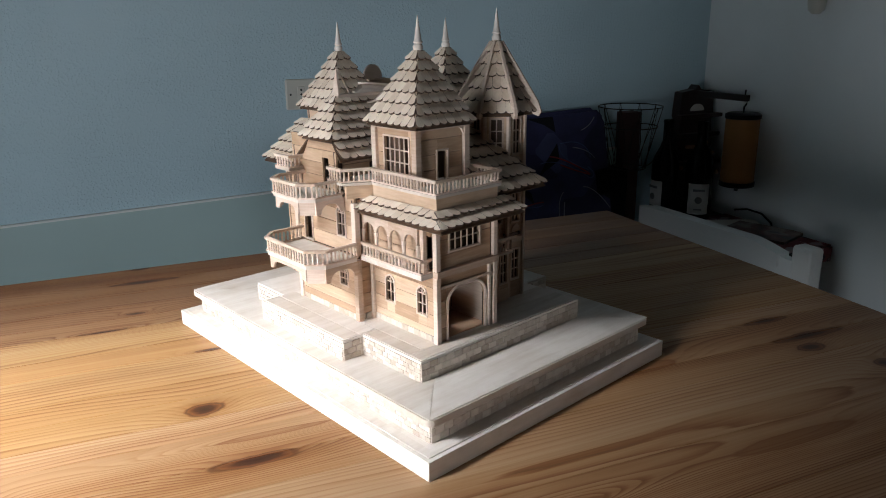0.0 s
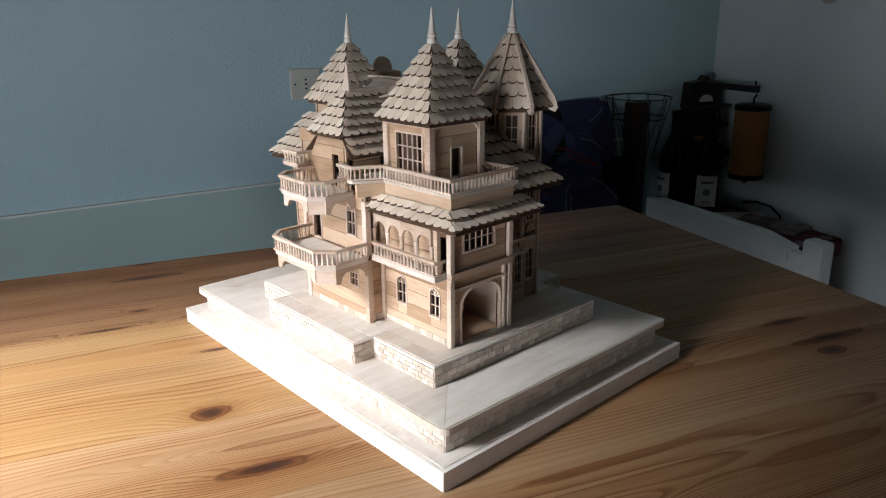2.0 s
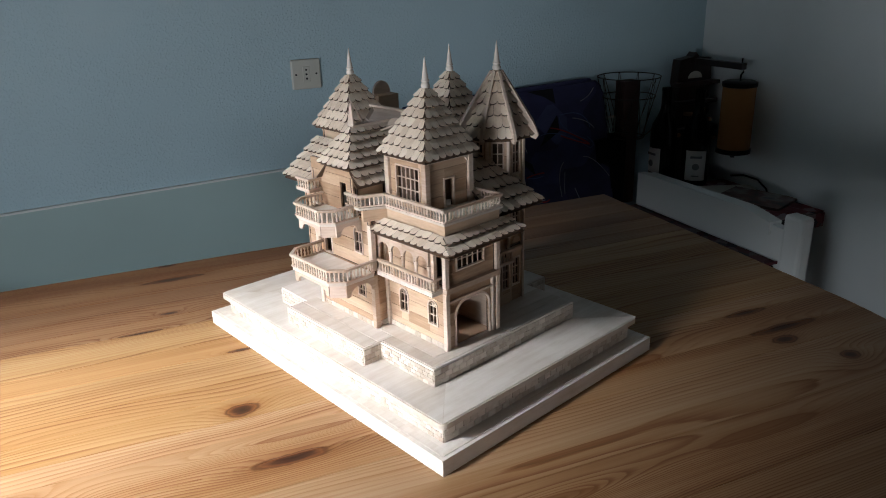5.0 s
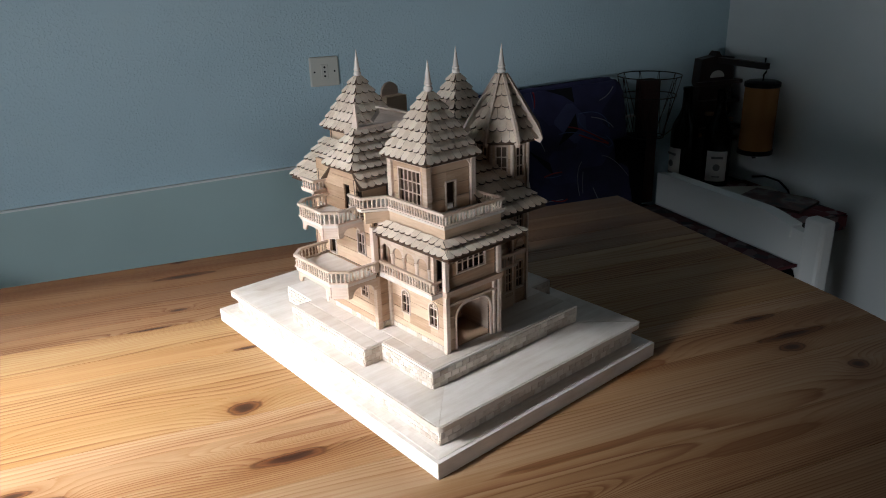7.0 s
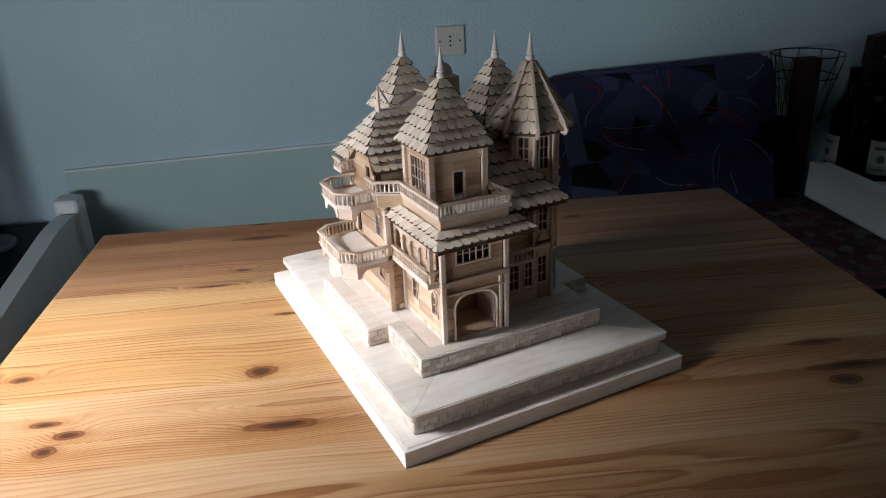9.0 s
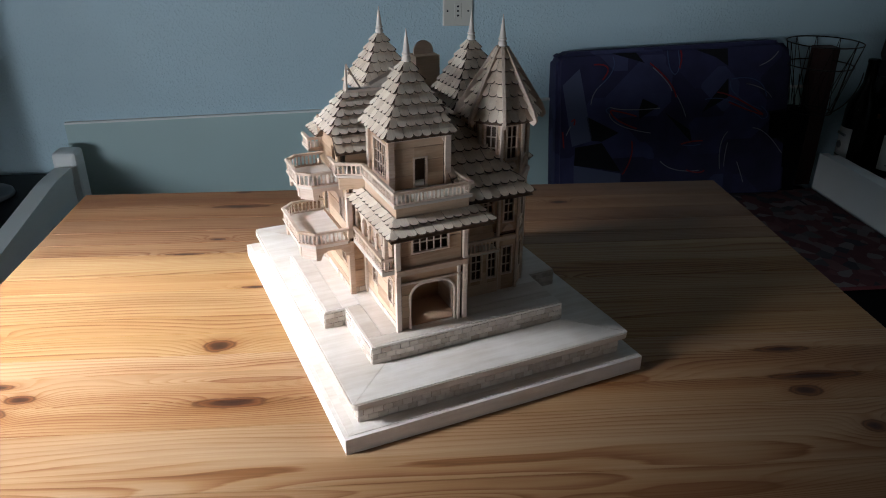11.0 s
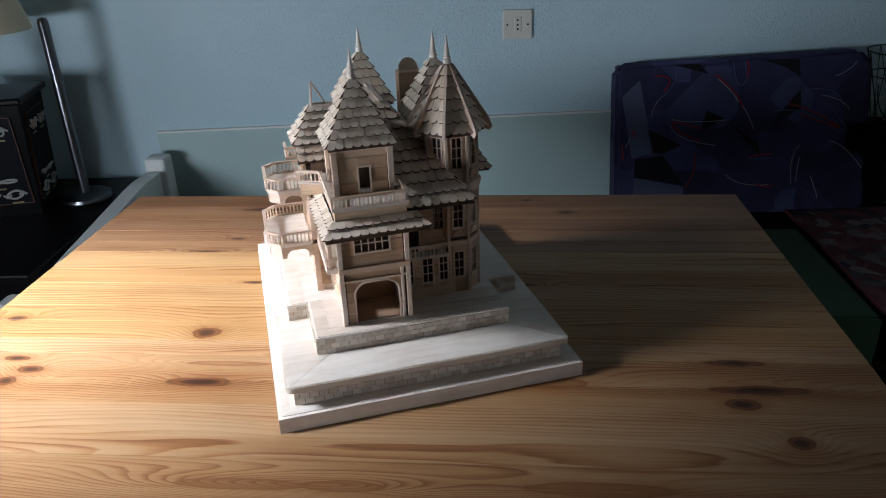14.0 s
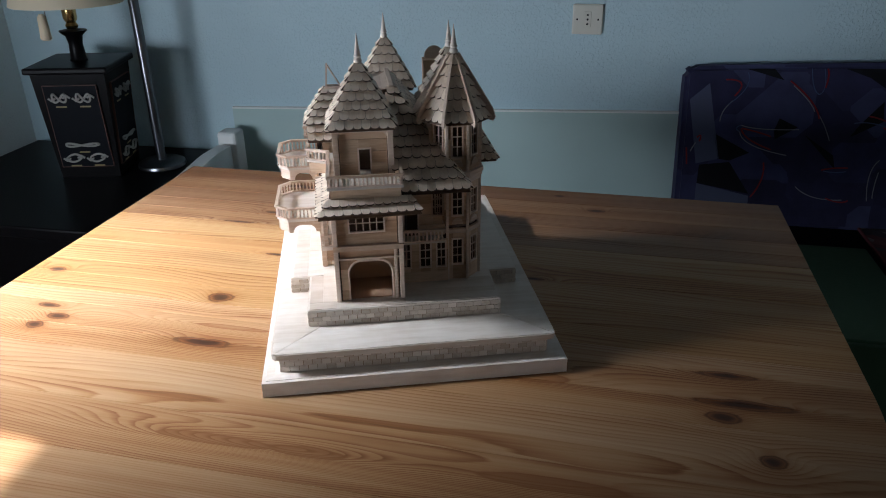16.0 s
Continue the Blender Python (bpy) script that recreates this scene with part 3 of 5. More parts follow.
def bricks(a, b, z0, z1, rows, parent, joined=None, w=0.0092):
    """Courses of small wooden bricks along the wall from a to b, outward to the right of that way."""
    a, b = Vector((*a, 0)), Vector((*b, 0))
    length, d = (b - a).length, (b - a).normalized()
    out = Vector((d.y, -d.x, 0))
    turn = Matrix((d, -out, (0, 0, 1))).transposed().to_4x4()
    h = (z1 - z0) / rows
    for r in range(rows):
        s = -w / 2 * (r % 2)
        while s < length - 1e-4:
            s0, s1 = max(s, 0), min(s + w, length)
            s += w
            if s1 - s0 < 0.0015:
                continue
            at = a + d * (s0 + s1) / 2 + out * rng.uniform(-0.0002, 0.00025) + Vector((0, 0, z0 + h * (r + 0.5)))
            m = Matrix.Translation(at - out * 0.0005) @ turn
            bw, bh = round(s1 - s0 - 0.0006, 4), round(h - 0.0004, 4)
            if joined is not None:
                box(joined, (-bw / 2, -0.0011, -bh / 2), (bw / 2, 0.0011, bh / 2), m)
            else:
                if (bw, bh) not in BRICKS:
                    BRICKS[bw, bh] = brick_mesh(bw, bh)
                piece("brick", BRICKS[bw, bh], parent, m)


# ---- walls of planks, with openings ----
class Wall:
    """A wall from a to b, seen from its right side; s runs along it, z up."""

    def __init__(self, a, b, z0, z1, holes=(), material=None, row=0.0128, lean=0.0):
        a, b = Vector((*a, 0)), Vector((*b, 0))
        self.len, self.d = (b - a).length, (b - a).normalized()
        self.out = Vector((self.d.y, -self.d.x, 0))
        self.m = Matrix.Translation(a) @ Matrix((self.d, -self.out, (0, 0, 1))).transposed().to_4x4()
        self.z0, self.z1 = z0, z1
        bm = B()
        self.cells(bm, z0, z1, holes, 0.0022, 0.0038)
        self.ob = part("wall", bm, INNER_SHADE, house, m=self.m)
        rows = max(1, round((z1 - z0) / row))
        for i in range(rows):
            za, zb = z0 + (z1 - z0) * i / rows, z0 + (z1 - z0) * (i + 1) / rows
            for s0, s1, c0, c1 in self.spans(za, zb, holes):
                j = rng.uniform(0, 0.00035)
                bm = box(B(), (s0, j, c0 + 0.0002), (s1, 0.0021, c1 - 0.0002))
                part("plank", bm, material or PLANK_U, self.ob)

    def spans(self, za, zb, holes):
        cuts = sorted({0.0, self.len, *[min(max(v, 0), self.len) for h in holes if h[2] < zb - 1e-6 and h[3] > za + 1e-6 for v in h[:2]]})
        for s0, s1 in zip(cuts, cuts[1:]):
            mid, c = (s0 + s1) / 2, [(za, zb)]
            for h in holes:
                if h[0] < mid < h[1]:
                    c = [p for lo, hi in c for p in ((lo, min(hi, h[2])), (max(lo, h[3]), hi)) if p[1] - p[0] > 0.0004]
            for lo, hi in c:
                yield s0, s1, lo, hi

    def cells(self, bm, za, zb, holes, y0, y1):
        for s0, s1, lo, hi in self.spans(za, zb, holes):
            box(bm, (s0, y0, lo), (s1, y1, hi))

    def lattice(self, s0, s1, z0, z1, nx, nz, arch=False, bar=0.0010, frame=0.0016, name="window", trim=None):
        """A glazing grid in an opening, proud of the planks, with a round head if wanted."""
        bm = B()
        f, y0, y1 = frame, -0.0008, 0.0016
        r = (s1 - s0) / 2
        zt = z1 - r if arch else z1
        box(bm, (s0 - f, y0, z0 - f), (s1 + f, y1, z0))
        box(bm, (s0 - f, y0, z0), (s0, y1, zt))
        box(bm, (s1, y0, z0), (s1 + f, y1, zt))
        if arch:
            pts_o = [(s0 + r + (r + f) * math.cos(a), zt + (r + f) * math.sin(a)) for a in [math.pi * i / 12 for i in range(13)]]
            pts_i = [(s0 + r + r * math.cos(a), zt + r * math.sin(a)) for a in [math.pi * i / 12 for i in range(13)]]
            for i in range(12):
                prism(bm, [pts_i[i], pts_o[i], pts_o[i + 1], pts_i[i + 1]], -y1, -y0, Matrix.Rotation(radians(90), 4, "X"))
        else:
            box(bm, (s0 - f, y0, z1), (s1 + f, y1, z1 + f))
        part(name, bm, trim or WOOD, self.ob, m=Matrix.Identity(4))
        return self.bars(s0, s1, z0, z1, zt, nx, nz, bar, arch, r)

    def bars(self, s0, s1, z0, z1, zt, nx, nz, bar, arch, r):
        bm = B()
        for i in range(1, nx):
            s = s0 + (s1 - s0) * i / nx
            box(bm, (s - bar / 2, 0.0002, z0), (s + bar / 2, 0.0012, z1 if not arch else z1 - 0.0003))
        for k in range(1, nz):
            z = z0 + (zt - z0) * k / nz
            box(bm, (s0, 0.0004, z - bar / 2), (s1, 0.0014, z + bar / 2))
        if arch:
            box(bm, (s0, 0.0004, zt - bar / 2), (s1, 0.0014, zt + bar / 2))
            for a in (45, 135):
                c = Vector((s0 + r, 0.0009, zt))
                rod(bm, c, c + Vector((r * math.cos(radians(a)), 0, r * math.sin(radians(a)))), bar / 2, 4)
        return part("glazing_bar", bm, WOOD, self.ob)

    def corner_fill(self, s0, s1, z0, z1, r):
        """Fills the upper corners of an opening to a rounded head, with an arched trim."""
        bm = B()
        rot = Matrix.Rotation(radians(90), 4, "X")
        for c, sgn in ((s0 + r, -1), (s1 - r, 1)):
            arc = [(c + sgn * r * math.sin(radians(a)), z1 - r + r * math.cos(radians(a))) for a in range(0, 91, 10)]
            for p, q in zip(arc, arc[1:]):
                quad = [p, q, (q[0], z1 + 0.0004), (p[0], z1 + 0.0004)]
                if sgn < 0:
                    quad = quad[::-1]
                prism(bm, quad, -0.0035, 0.0001, rot)
        part("arch_corner", bm, PLANK_U, self.ob)
        pts = [(s0, 0, z0)] + [(s0 + r - r * math.cos(radians(a)), 0, z1 - r + r * math.sin(radians(a))) for a in range(0, 91, 10)]
        pts += [(s1 - r + r * math.sin(radians(a)), 0, z1 - r + r * math.cos(radians(a))) for a in range(0, 91, 10)] + [(s1, 0, z0)]
        part("arch_trim", tube(B(), [(p[0], -0.0006, p[2]) for p in pts], 0.0013, 6), WOOD, self.ob)


def post(u, v, z0, z1, t=0.0048, name="corner_post"):
    return part(name, box(B(), (u - t / 2, v - t / 2, z0), (u + t / 2, v + t / 2, z1), bevel=0.0004), WOOD, house)


def beam(a, b, t=0.0042, name="beam"):
    """A squared bar, upright sides, between two points."""
    a, b = Vector(a), Vector(b)
    d = b - a
    m = Matrix.Translation(a) @ Matrix.Rotation(math.atan2(d.y, d.x), 4, "Z")
    h = math.hypot(d.x, d.y)
    return part(name, box(B(), (0, -t / 2, -t / 2), (h, t / 2, t / 2), m), WOOD, house)


G0, G1 = 0.059, 0.1205        # ground floor
F1, F2 = 0.1225, 0.176        # first floor
# front block
front_g = Wall((0.0800, 0.0785), (0.1478, 0.0785), G0, G1, [(0.0118, 0.0578, G0, 0.1060)])
front_g.corner_fill(0.0118, 0.0578, G0, 0.1060, 0.0150)
front_f = Wall((0.0800, 0.0785), (0.1478, 0.0785), F1, F2, [(0.0157, 0.0505, 0.1385, 0.1565)])
front_f.lattice(0.0157, 0.0505, 0.1385, 0.1565, 5, 2)
left_g = Wall((0.0800, 0.1640), (0.0800, 0.0785), G0, G1, [(0.0185, 0.0295, 0.0815, 0.1055), (0.0615, 0.0725, 0.0815, 0.1055)])
left_g.lattice(0.0185, 0.0295, 0.0815, 0.1055, 2, 2, True)
left_g.lattice(0.0615, 0.0725, 0.0815, 0.1055, 2, 2, True)
left_f = Wall((0.0812, 0.1640), (0.0812, 0.0800), F1, F2, [(0.070, 0.080, 0.1235, 0.1515)])
right_f = Wall((0.1478, 0.0785), (0.1478, 0.1100), G0, F2)
for u, v in ((0.0800, 0.0775), (0.1478, 0.0775)):
    post(u, v, G0, F2)
post(0.1415, 0.0772, G0, G1, 0.0030)
beam((0.0775, 0.0765, 0.1215), (0.1500, 0.0765, 0.1215), 0.0055)
beam((0.0785, 0.0765, 0.1090), (0.1490, 0.0765, 0.1090), 0.0020)
# passage inside the porch arch
Wall((0.0850, 0.1280), (0.1430, 0.1280), G0, G1, material=GLOSS_BROWN, row=0.07)
slab("inner_floor", rect(0.0835, 0.0815, 0.146, 0.127), G0 + 0.0002, G0 + 0.0010, material=GLOSS_BROWN)
slab("inner_ceiling", rect(0.0835, 0.0825, 0.1445, 0.16), G1 - 0.001, G1 + 0.001, material=WOOD)
slab("inner_lining", rect(0.1425, 0.0825, 0.1435, 0.1270), G0 + 0.001, G1 - 0.002, material=WOOD)

# wing to the side
wing_l = Wall((0.0632, 0.2620), (0.0632, 0.1665), G0, G1, [(0.0700, 0.0808, 0.0900, 0.1065)])
wing_l.lattice(0.0700, 0.0808, 0.0900, 0.1065, 2, 2, True)
wing_f = Wall((0.0632, 0.1665), (0.0800, 0.1665), G0, F2 - 0.004)
wing_lf = Wall((0.0632, 0.2620), (0.0632, 0.1665), F1, F2 - 0.002, [(0.0150, 0.0265, 0.1235, 0.1535), (0.0695, 0.0808, 0.1370, 0.1635)])
wing_lf.lattice(0.0695, 0.0808, 0.1370, 0.1635, 2, 2, True)
wing_lf.lattice(0.0150, 0.0265, 0.1235, 0.1535, 1, 1, name="door_frame")
Wall((0.0632, 0.2620), (0.0632, 0.1900), F2, 0.2240, [(0.050, 0.060, 0.1770, 0.2050)])
wing_top = Wall((0.0632, 0.1900), (0.1000, 0.1900), F2, 0.2120, [(0.002, 0.0075, 0.1775, 0.2090)])
Wall((0.1200, 0.2620), (0.0632, 0.2620), G0, 0.2120)
for z0, z1 in ((G0, 0.1180), (0.1225, 0.1700)):
    post(0.0640, 0.1660, z0, z1, 0.0056)
    post(0.0795, 0.1640, z0, z1 - 0.002, 0.0040)
post(0.0636, 0.2600, G0, 0.1725, 0.0050)
# tower room of the front block
TB0, TB1 = 0.1885, 0.2400
tw_l = Wall((0.0868, 0.1625), (0.0868, 0.1082), TB0, TB1, [(0.0130, 0.0448, 0.1965, 0.2285)])
tw_l.lattice(0.0130, 0.0448, 0.1965, 0.2285, 5, 3)
tw_f = Wall((0.0868, 0.1082), (0.1428, 0.1082), TB0, TB1, [(0.0235, 0.0345, TB0, 0.2165)])
tw_f.lattice(0.0235, 0.0345, TB0 + 0.0012, 0.2165, 1, 1, name="door_frame")
tw_r = Wall((0.1428, 0.1082), (0.1428, 0.1625), TB0, TB1)
for u, v in ((0.0870, 0.1080), (0.1426, 0.1080), (0.0870, 0.1620)):
    post(u, v, TB0, TB1, 0.0060)
beam((0.0868, 0.1072, 0.2375), (0.1428, 0.1072, 0.2375), 0.0045)
beam((0.0860, 0.1082, 0.2375), (0.0860, 0.1620, 0.2375), 0.0045)
for s in (0, 1):
    bm = B()
    x = 0.0900 if s == 0 else 0.1396
    k = 1 if s == 0 else -1
    pts = [(x, 0.2355), (x + k * 0.007, 0.2355), (x + k * 0.003, 0.2335), (x, 0.2290)]
    prism(bm, pts if s else pts[::-1], -0.0085, -0.0065, Matrix.Translation((0, 0.0995, 0)) @ Matrix.Rotation(radians(90), 4, "X"))
    part("corner_brace", bm, WOOD, house)

Wall((0.0900, 0.1270), (0.1400, 0.1270), TB0, TB1, row=0.05, material=INNER_SHADE)
# rear block and side front
side_g = Wall((0.1478, 0.1080), (0.2010, 0.1080), G0, 0.1110, [(0.0030, 0.0115, 0.0785, 0.1080), (0.0230, 0.0335, 0.0785, 0.1080), (0.0415, 0.0500, 0.0785, 0.1080)])
for a, b in ((0.0030, 0.0115), (0.0230, 0.0335), (0.0415, 0.0500)):
    side_g.lattice(a, b, 0.0785, 0.1080, 2, 3)
side_f = Wall((0.1478, 0.1140), (0.1990, 0.1140), 0.1130, 0.1880, [(0.007, 0.021, 0.1130, 0.1480), (0.0380, 0.0480, 0.1370, 0.1640)])
side_f.lattice(0.0380, 0.0480, 0.1370, 0.1640, 2, 3)
side_f.lattice(0.0070, 0.0210, 0.1135, 0.1480, 1, 1, name="door_frame")
rear_l = Wall((0.1000, 0.3400), (0.1000, 0.2620), G0, 0.2050, [(0.03, 0.04, 0.08, 0.10)])
rear_r = Wall((0.2390, 0.1650), (0.2390, 0.3400), G0, 0.1850, [(0.05, 0.06, 0.08, 0.10)])
rear_b = Wall((0.2390, 0.3400), (0.1000, 0.3400), G0, 0.1950)

# octagonal tower
DC = Vector((0.2120, 0.1370))
OCT = [DC + 0.0287 * Vector((math.cos(radians(22.5 + 45 * i)), math.sin(radians(22.5 + 45 * i)))) for i in range(8)]
for i in range(8):
    a, b = OCT[i], OCT[(i + 1) % 8]
    if i in (0, 1, 2):
        Wall(a, b, G0, TB1, row=0.03)
        continue
    levels = 2 if i == 3 else (1 if i == 4 else 0)
    for z0, z1, lo, hi in ((G0, 0.1215, 0.0785, 0.1080), (0.1255, 0.1760, 0.1370, 0.1640), (0.1850, TB1, 0.2025, 0.2345))[levels:]:
        L = (b - a).length
        w = Wall(a, b, z0, z1, [(L / 2 - 0.0050, L / 2 + 0.0050, lo, hi)], row=0.02)
        w.lattice(L / 2 - 0.0050, L / 2 + 0.0050, lo, hi, 2, 3)
        if z0 < 0.15 and z0 > 0.1 or z0 > 0.18:
            fan = B()
            pts = [(L / 2 + 0.006 * math.cos(math.pi * k / 10), lo - 0.0105 + 0.0075 * math.sin(math.pi * k / 10)) for k in range(11)]
            prism(fan, pts, 0.0, 0.0012, Matrix.Rotation(radians(90), 4, "X"))
            part("half_round_panel", fan, WOOD, w.ob)
    post(a.x, a.y, G0, TB1, 0.0030)
post(OCT[3].x, OCT[3].y, G0, TB1, 0.0030)
for z, grow in ((0.1180, 1.03), (0.1755, 1.04), (0.1795, 1.10), (0.1838, 1.14)):
    ring = [(DC.x + (p.x - DC.x) * grow, DC.y + (p.y - DC.y) * grow) for p in OCT]
    slab("band", ring, z - 0.0022, z + 0.0022, material=WOOD)

# solid dark blocks that stand for the shade behind the windows
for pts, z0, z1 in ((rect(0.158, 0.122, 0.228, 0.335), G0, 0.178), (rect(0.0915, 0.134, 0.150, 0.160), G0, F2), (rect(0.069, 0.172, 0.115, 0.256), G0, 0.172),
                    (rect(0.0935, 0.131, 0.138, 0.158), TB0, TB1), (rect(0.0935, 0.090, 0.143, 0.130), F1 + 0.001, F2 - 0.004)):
    slab("inner_room", pts, z0 + 0.0005, z1 - 0.0005, material=INNER_SHADE)
slab("inner_room", [(DC.x + (p.x - DC.x) * 0.72, DC.y + (p.y - DC.y) * 0.72) for p in OCT], 0.1795, TB1 - 0.001, material=INNER_SHADE)
# floors and decks
slab("upper_box", [(0.0790, 0.0755), (0.1498, 0.0755), (0.1498, 0.165), (0.0560, 0.1690), (0.0560, 0.166), (0.0790, 0.158)], 0.1748, 0.1862, material=PLANK_U)
slab("upper_deck", [(0.0765, 0.0730), (0.1520, 0.0730), (0.1520, 0.1900), (0.0540, 0.1900), (0.0540, 0.1690), (0.0765, 0.1560)], 0.1862, 0.1885, label="pale balcony deck boards")
slab("wing_floor", rect(0.0650, 0.1685, 0.1200, 0.2600), 0.1205, 0.1225, material=INNER_SHADE)
slab("wing_upper_floor", rect(0.0600, 0.1900, 0.1200, 0.2600), 0.1745, 0.1762)
slab("loggia_floor", rect(0.0665, 0.0815, 0.0900, 0.1635), 0.1180, 0.1222)
slab("side_balcony_floor", rect(0.1500, 0.0975, 0.1960, 0.1150), 0.1112, 0.1130)

# ---- balustrades ----
BAL = {}


def baluster_mesh(h):
    k = round(h, 4)
    if k not in BAL:
        prof = [(0.00105, 0), (0.00105, 0.12), (0.0006, 0.2), (0.00115, 0.42), (0.0006, 0.62), (0.0011, 0.85), (0.0011, 1)]
        BAL[k] = mesh_of("baluster", lathe(B(), [(r, z * k) for r, z in prof], 6), WOOD, True)
    return BAL[k]


def balustrade(deck, pts, z, top, pitch=0.0043, closed=False):
    """A rail with turned balusters along a line of points on a deck."""
    h = top - z
    for a, b in zip(pts, pts[1:]):
        a, b = Vector((*a, 0)), Vector((*b, 0))
        d = (b - a)
        L = d.length
        m = Matrix.Translation(a) @ Matrix.Rotation(math.atan2(d.y, d.x), 4, "Z")
        part("handrail", box(B(), (-0.0011, -0.00165, top - 0.0024), (L + 0.0011, 0.00165, top), m), WOOD, deck)
        part("bottom_rail", box(B(), (-0.0009, -0.0013, z), (L + 0.0009, 0.0013, z + 0.0014), m), WOOD, deck)
        n = max(2, round(L / pitch))
        for i in range(n):
            p = a + d * ((i + 0.5) / n)
            piece("baluster", baluster_mesh(h - 0.0038), deck, Matrix.Translation((p.x, p.y, z + 0.0014)) @ Matrix.Rotation(rng.uniform(0, 1), 4, "Z"))


LOW = [(0.0600, 0.1610), (0.0270, 0.1610), (0.0145, 0.1730), (0.0145, 0.2370), (0.0270, 0.2490), (0.0600, 0.2490)]
UPP = [(0.0600, 0.1785), (0.0320, 0.1785), (0.0210, 0.1885), (0.0210, 0.2300), (0.0320, 0.2400), (0.0600, 0.2400)]
low_balcony = slab("balcony", LOW[::-1], 0.1185, 0.1222, label="pale half-octagon balcony with turned balusters")
balustrade(low_balcony, LOW, 0.1222, 0.1357)
upp_balcony = slab("balcony", UPP[::-1], 0.1738, 0.1768, label="smaller upper half-octagon balcony")
balustrade(upp_balcony, UPP, 0.1768, 0.1905)


def arched_board(a, b, z, depth, deck, end=0.006, t=0.0022):
    """A board under a balcony's edge, cut to a flat arch between its ends."""
    a, b = Vector((*a, 0)), Vector((*b, 0))
    d = b - a
    L = d.length
    m = Matrix.Translation(a) @ Matrix.Rotation(math.atan2(d.y, d.x), 4, "Z") @ Matrix.Rotation(radians(90), 4, "X")
    pts = [(0, z), (0, z - depth), (end * 0.6, z - depth)]
    r = min(depth * 0.62, (L - 2 * end) / 2)
    for k in range(7):
        g = math.pi / 2 * k / 6
        pts.append((end + r * (1 - math.cos(g)), z - depth * 0.95 + r * math.sin(g)))
    for k in range(7):
        g = math.pi / 2 * (1 - k / 6)
        pts.append((L - end - r * (1 - math.cos(g)), z - depth * 0.95 + r * math.sin(g)))
    pts += [(L - end * 0.6, z - depth), (L, z - depth), (L, z)]
    part("bracket", prism(B(), pts, -t / 2, t / 2, m), WOOD, deck)


for deck, pts, z, h in ((low_balcony, LOW, 0.1185, 0.0135), (upp_balcony, UPP, 0.1738, 0.0120)):
    ins = [(x + 0.002, y + (0.002 if y < 0.2 else -0.002)) for x, y in pts]
    arched_board((0.0275 if deck is low_balcony else 0.033, ins[0][1]), (0.0625, ins[0][1]), z, h, deck, 0.005)
    arched_board(ins[3], ins[2], z, h * 0.85, deck)
    arched_board((0.0625, ins[5][1]), (0.030, ins[5][1]), z, h, deck, 0.005)
    (ax, ay), (bx, by) = ins[1], ins[2]
    slab("fascia", [(ax, ay), (ax + 0.002, ay + 0.0016), (bx + 0.002, by + 0.0016), (bx, by)], z - h, z, deck, WOOD)
slab("upper_deck_edge", rect(0.0775, 0.0740, 0.1510, 0.0765), 0.1885, 0.1888)
top_deck = slab("balcony", rect(0.0770, 0.0735, 0.1515, 0.1075), 0.1886, 0.1890, label="roof terrace balustrade")
balustrade(top_deck, [(0.0545, 0.1900), (0.0545, 0.1700), (0.0775, 0.1580), (0.0775, 0.0742), (0.1510, 0.0742), (0.1510, 0.1060)], 0.1890, 0.2010, 0.0040)
loggia = slab("balcony", rect(0.0668, 0.0825, 0.0800, 0.1625), 0.1222, 0.1226, label="arcaded loggia balcony")
balustrade(loggia, [(0.0678, 0.1625), (0.0678, 0.0830), (0.0780, 0.0830)], 0.1226, 0.1352, 0.0043)
small_balcony = slab("balcony", rect(0.1520, 0.0980, 0.1955, 0.1010), 0.1130, 0.1134)
balustrade(small_balcony, [(0.1505, 0.0985), (0.1955, 0.0985)], 0.1134, 0.1272, 0.0042)
third = slab("balcony", rect(0.0480, 0.2450, 0.0900, 0.2700), 0.1900, 0.1925)
balustrade(third, [(0.0620, 0.2460), (0.0490, 0.2460), (0.0490, 0.2690)], 0.1925, 0.2045)
# loggia columns and arches
for i in range(5):
    v = 0.1650 - i * 0.0188
    part("column", lathe(B(), [(0.0021, 0), (0.0021, 0.002), (0.0016, 0.004), (0.0016, 0.017), (0.0019, 0.0195), (0.0022, 0.021), (0.0022, 0.0235)], 8,
                         Matrix.Translation((0.0712, v, 0.1226))), WOOD, loggia)
    if i < 4:
        bm = B()
        c, r = v - 0.0094, 0.0077
        arc = [(-(c + r * math.cos(math.pi * k / 12)), 0.1460 + r * math.sin(math.pi * k / 12)) for k in range(13)]
        arc = [(-(c + 0.0094), 0.1460)] + arc + [(-(c - 0.0094), 0.1460)]
        prism(bm, arc + [(arc[-1][0], 0.1640), (arc[0][0], 0.1640)], -0.0012, 0.0012, Matrix.Translation((0.0712, 0, 0)) @ Matrix.Rotation(radians(-90), 4, "Z") @ Matrix.Rotation(radians(90), 4, "X"))
        part("arch", bm, WOOD, loggia)
post(0.0712, 0.0835, 0.1226, 0.1640, 0.0040, "loggia_post")

# ---- roofs ----
def shingle_bm(w, l, steps):
    r = w * 0.40
    out = [(w / 2 - r + r * math.sin(radians(a)), r - r * math.cos(radians(a))) for a in steps]
    out += [(w / 2, l), (-w / 2, l)] + [(-w / 2 + r - r * math.sin(radians(a)), r - r * math.cos(radians(a))) for a in reversed(steps)]
    return prism(B(), out, 0, 0.0017)


SHINGLES = {}
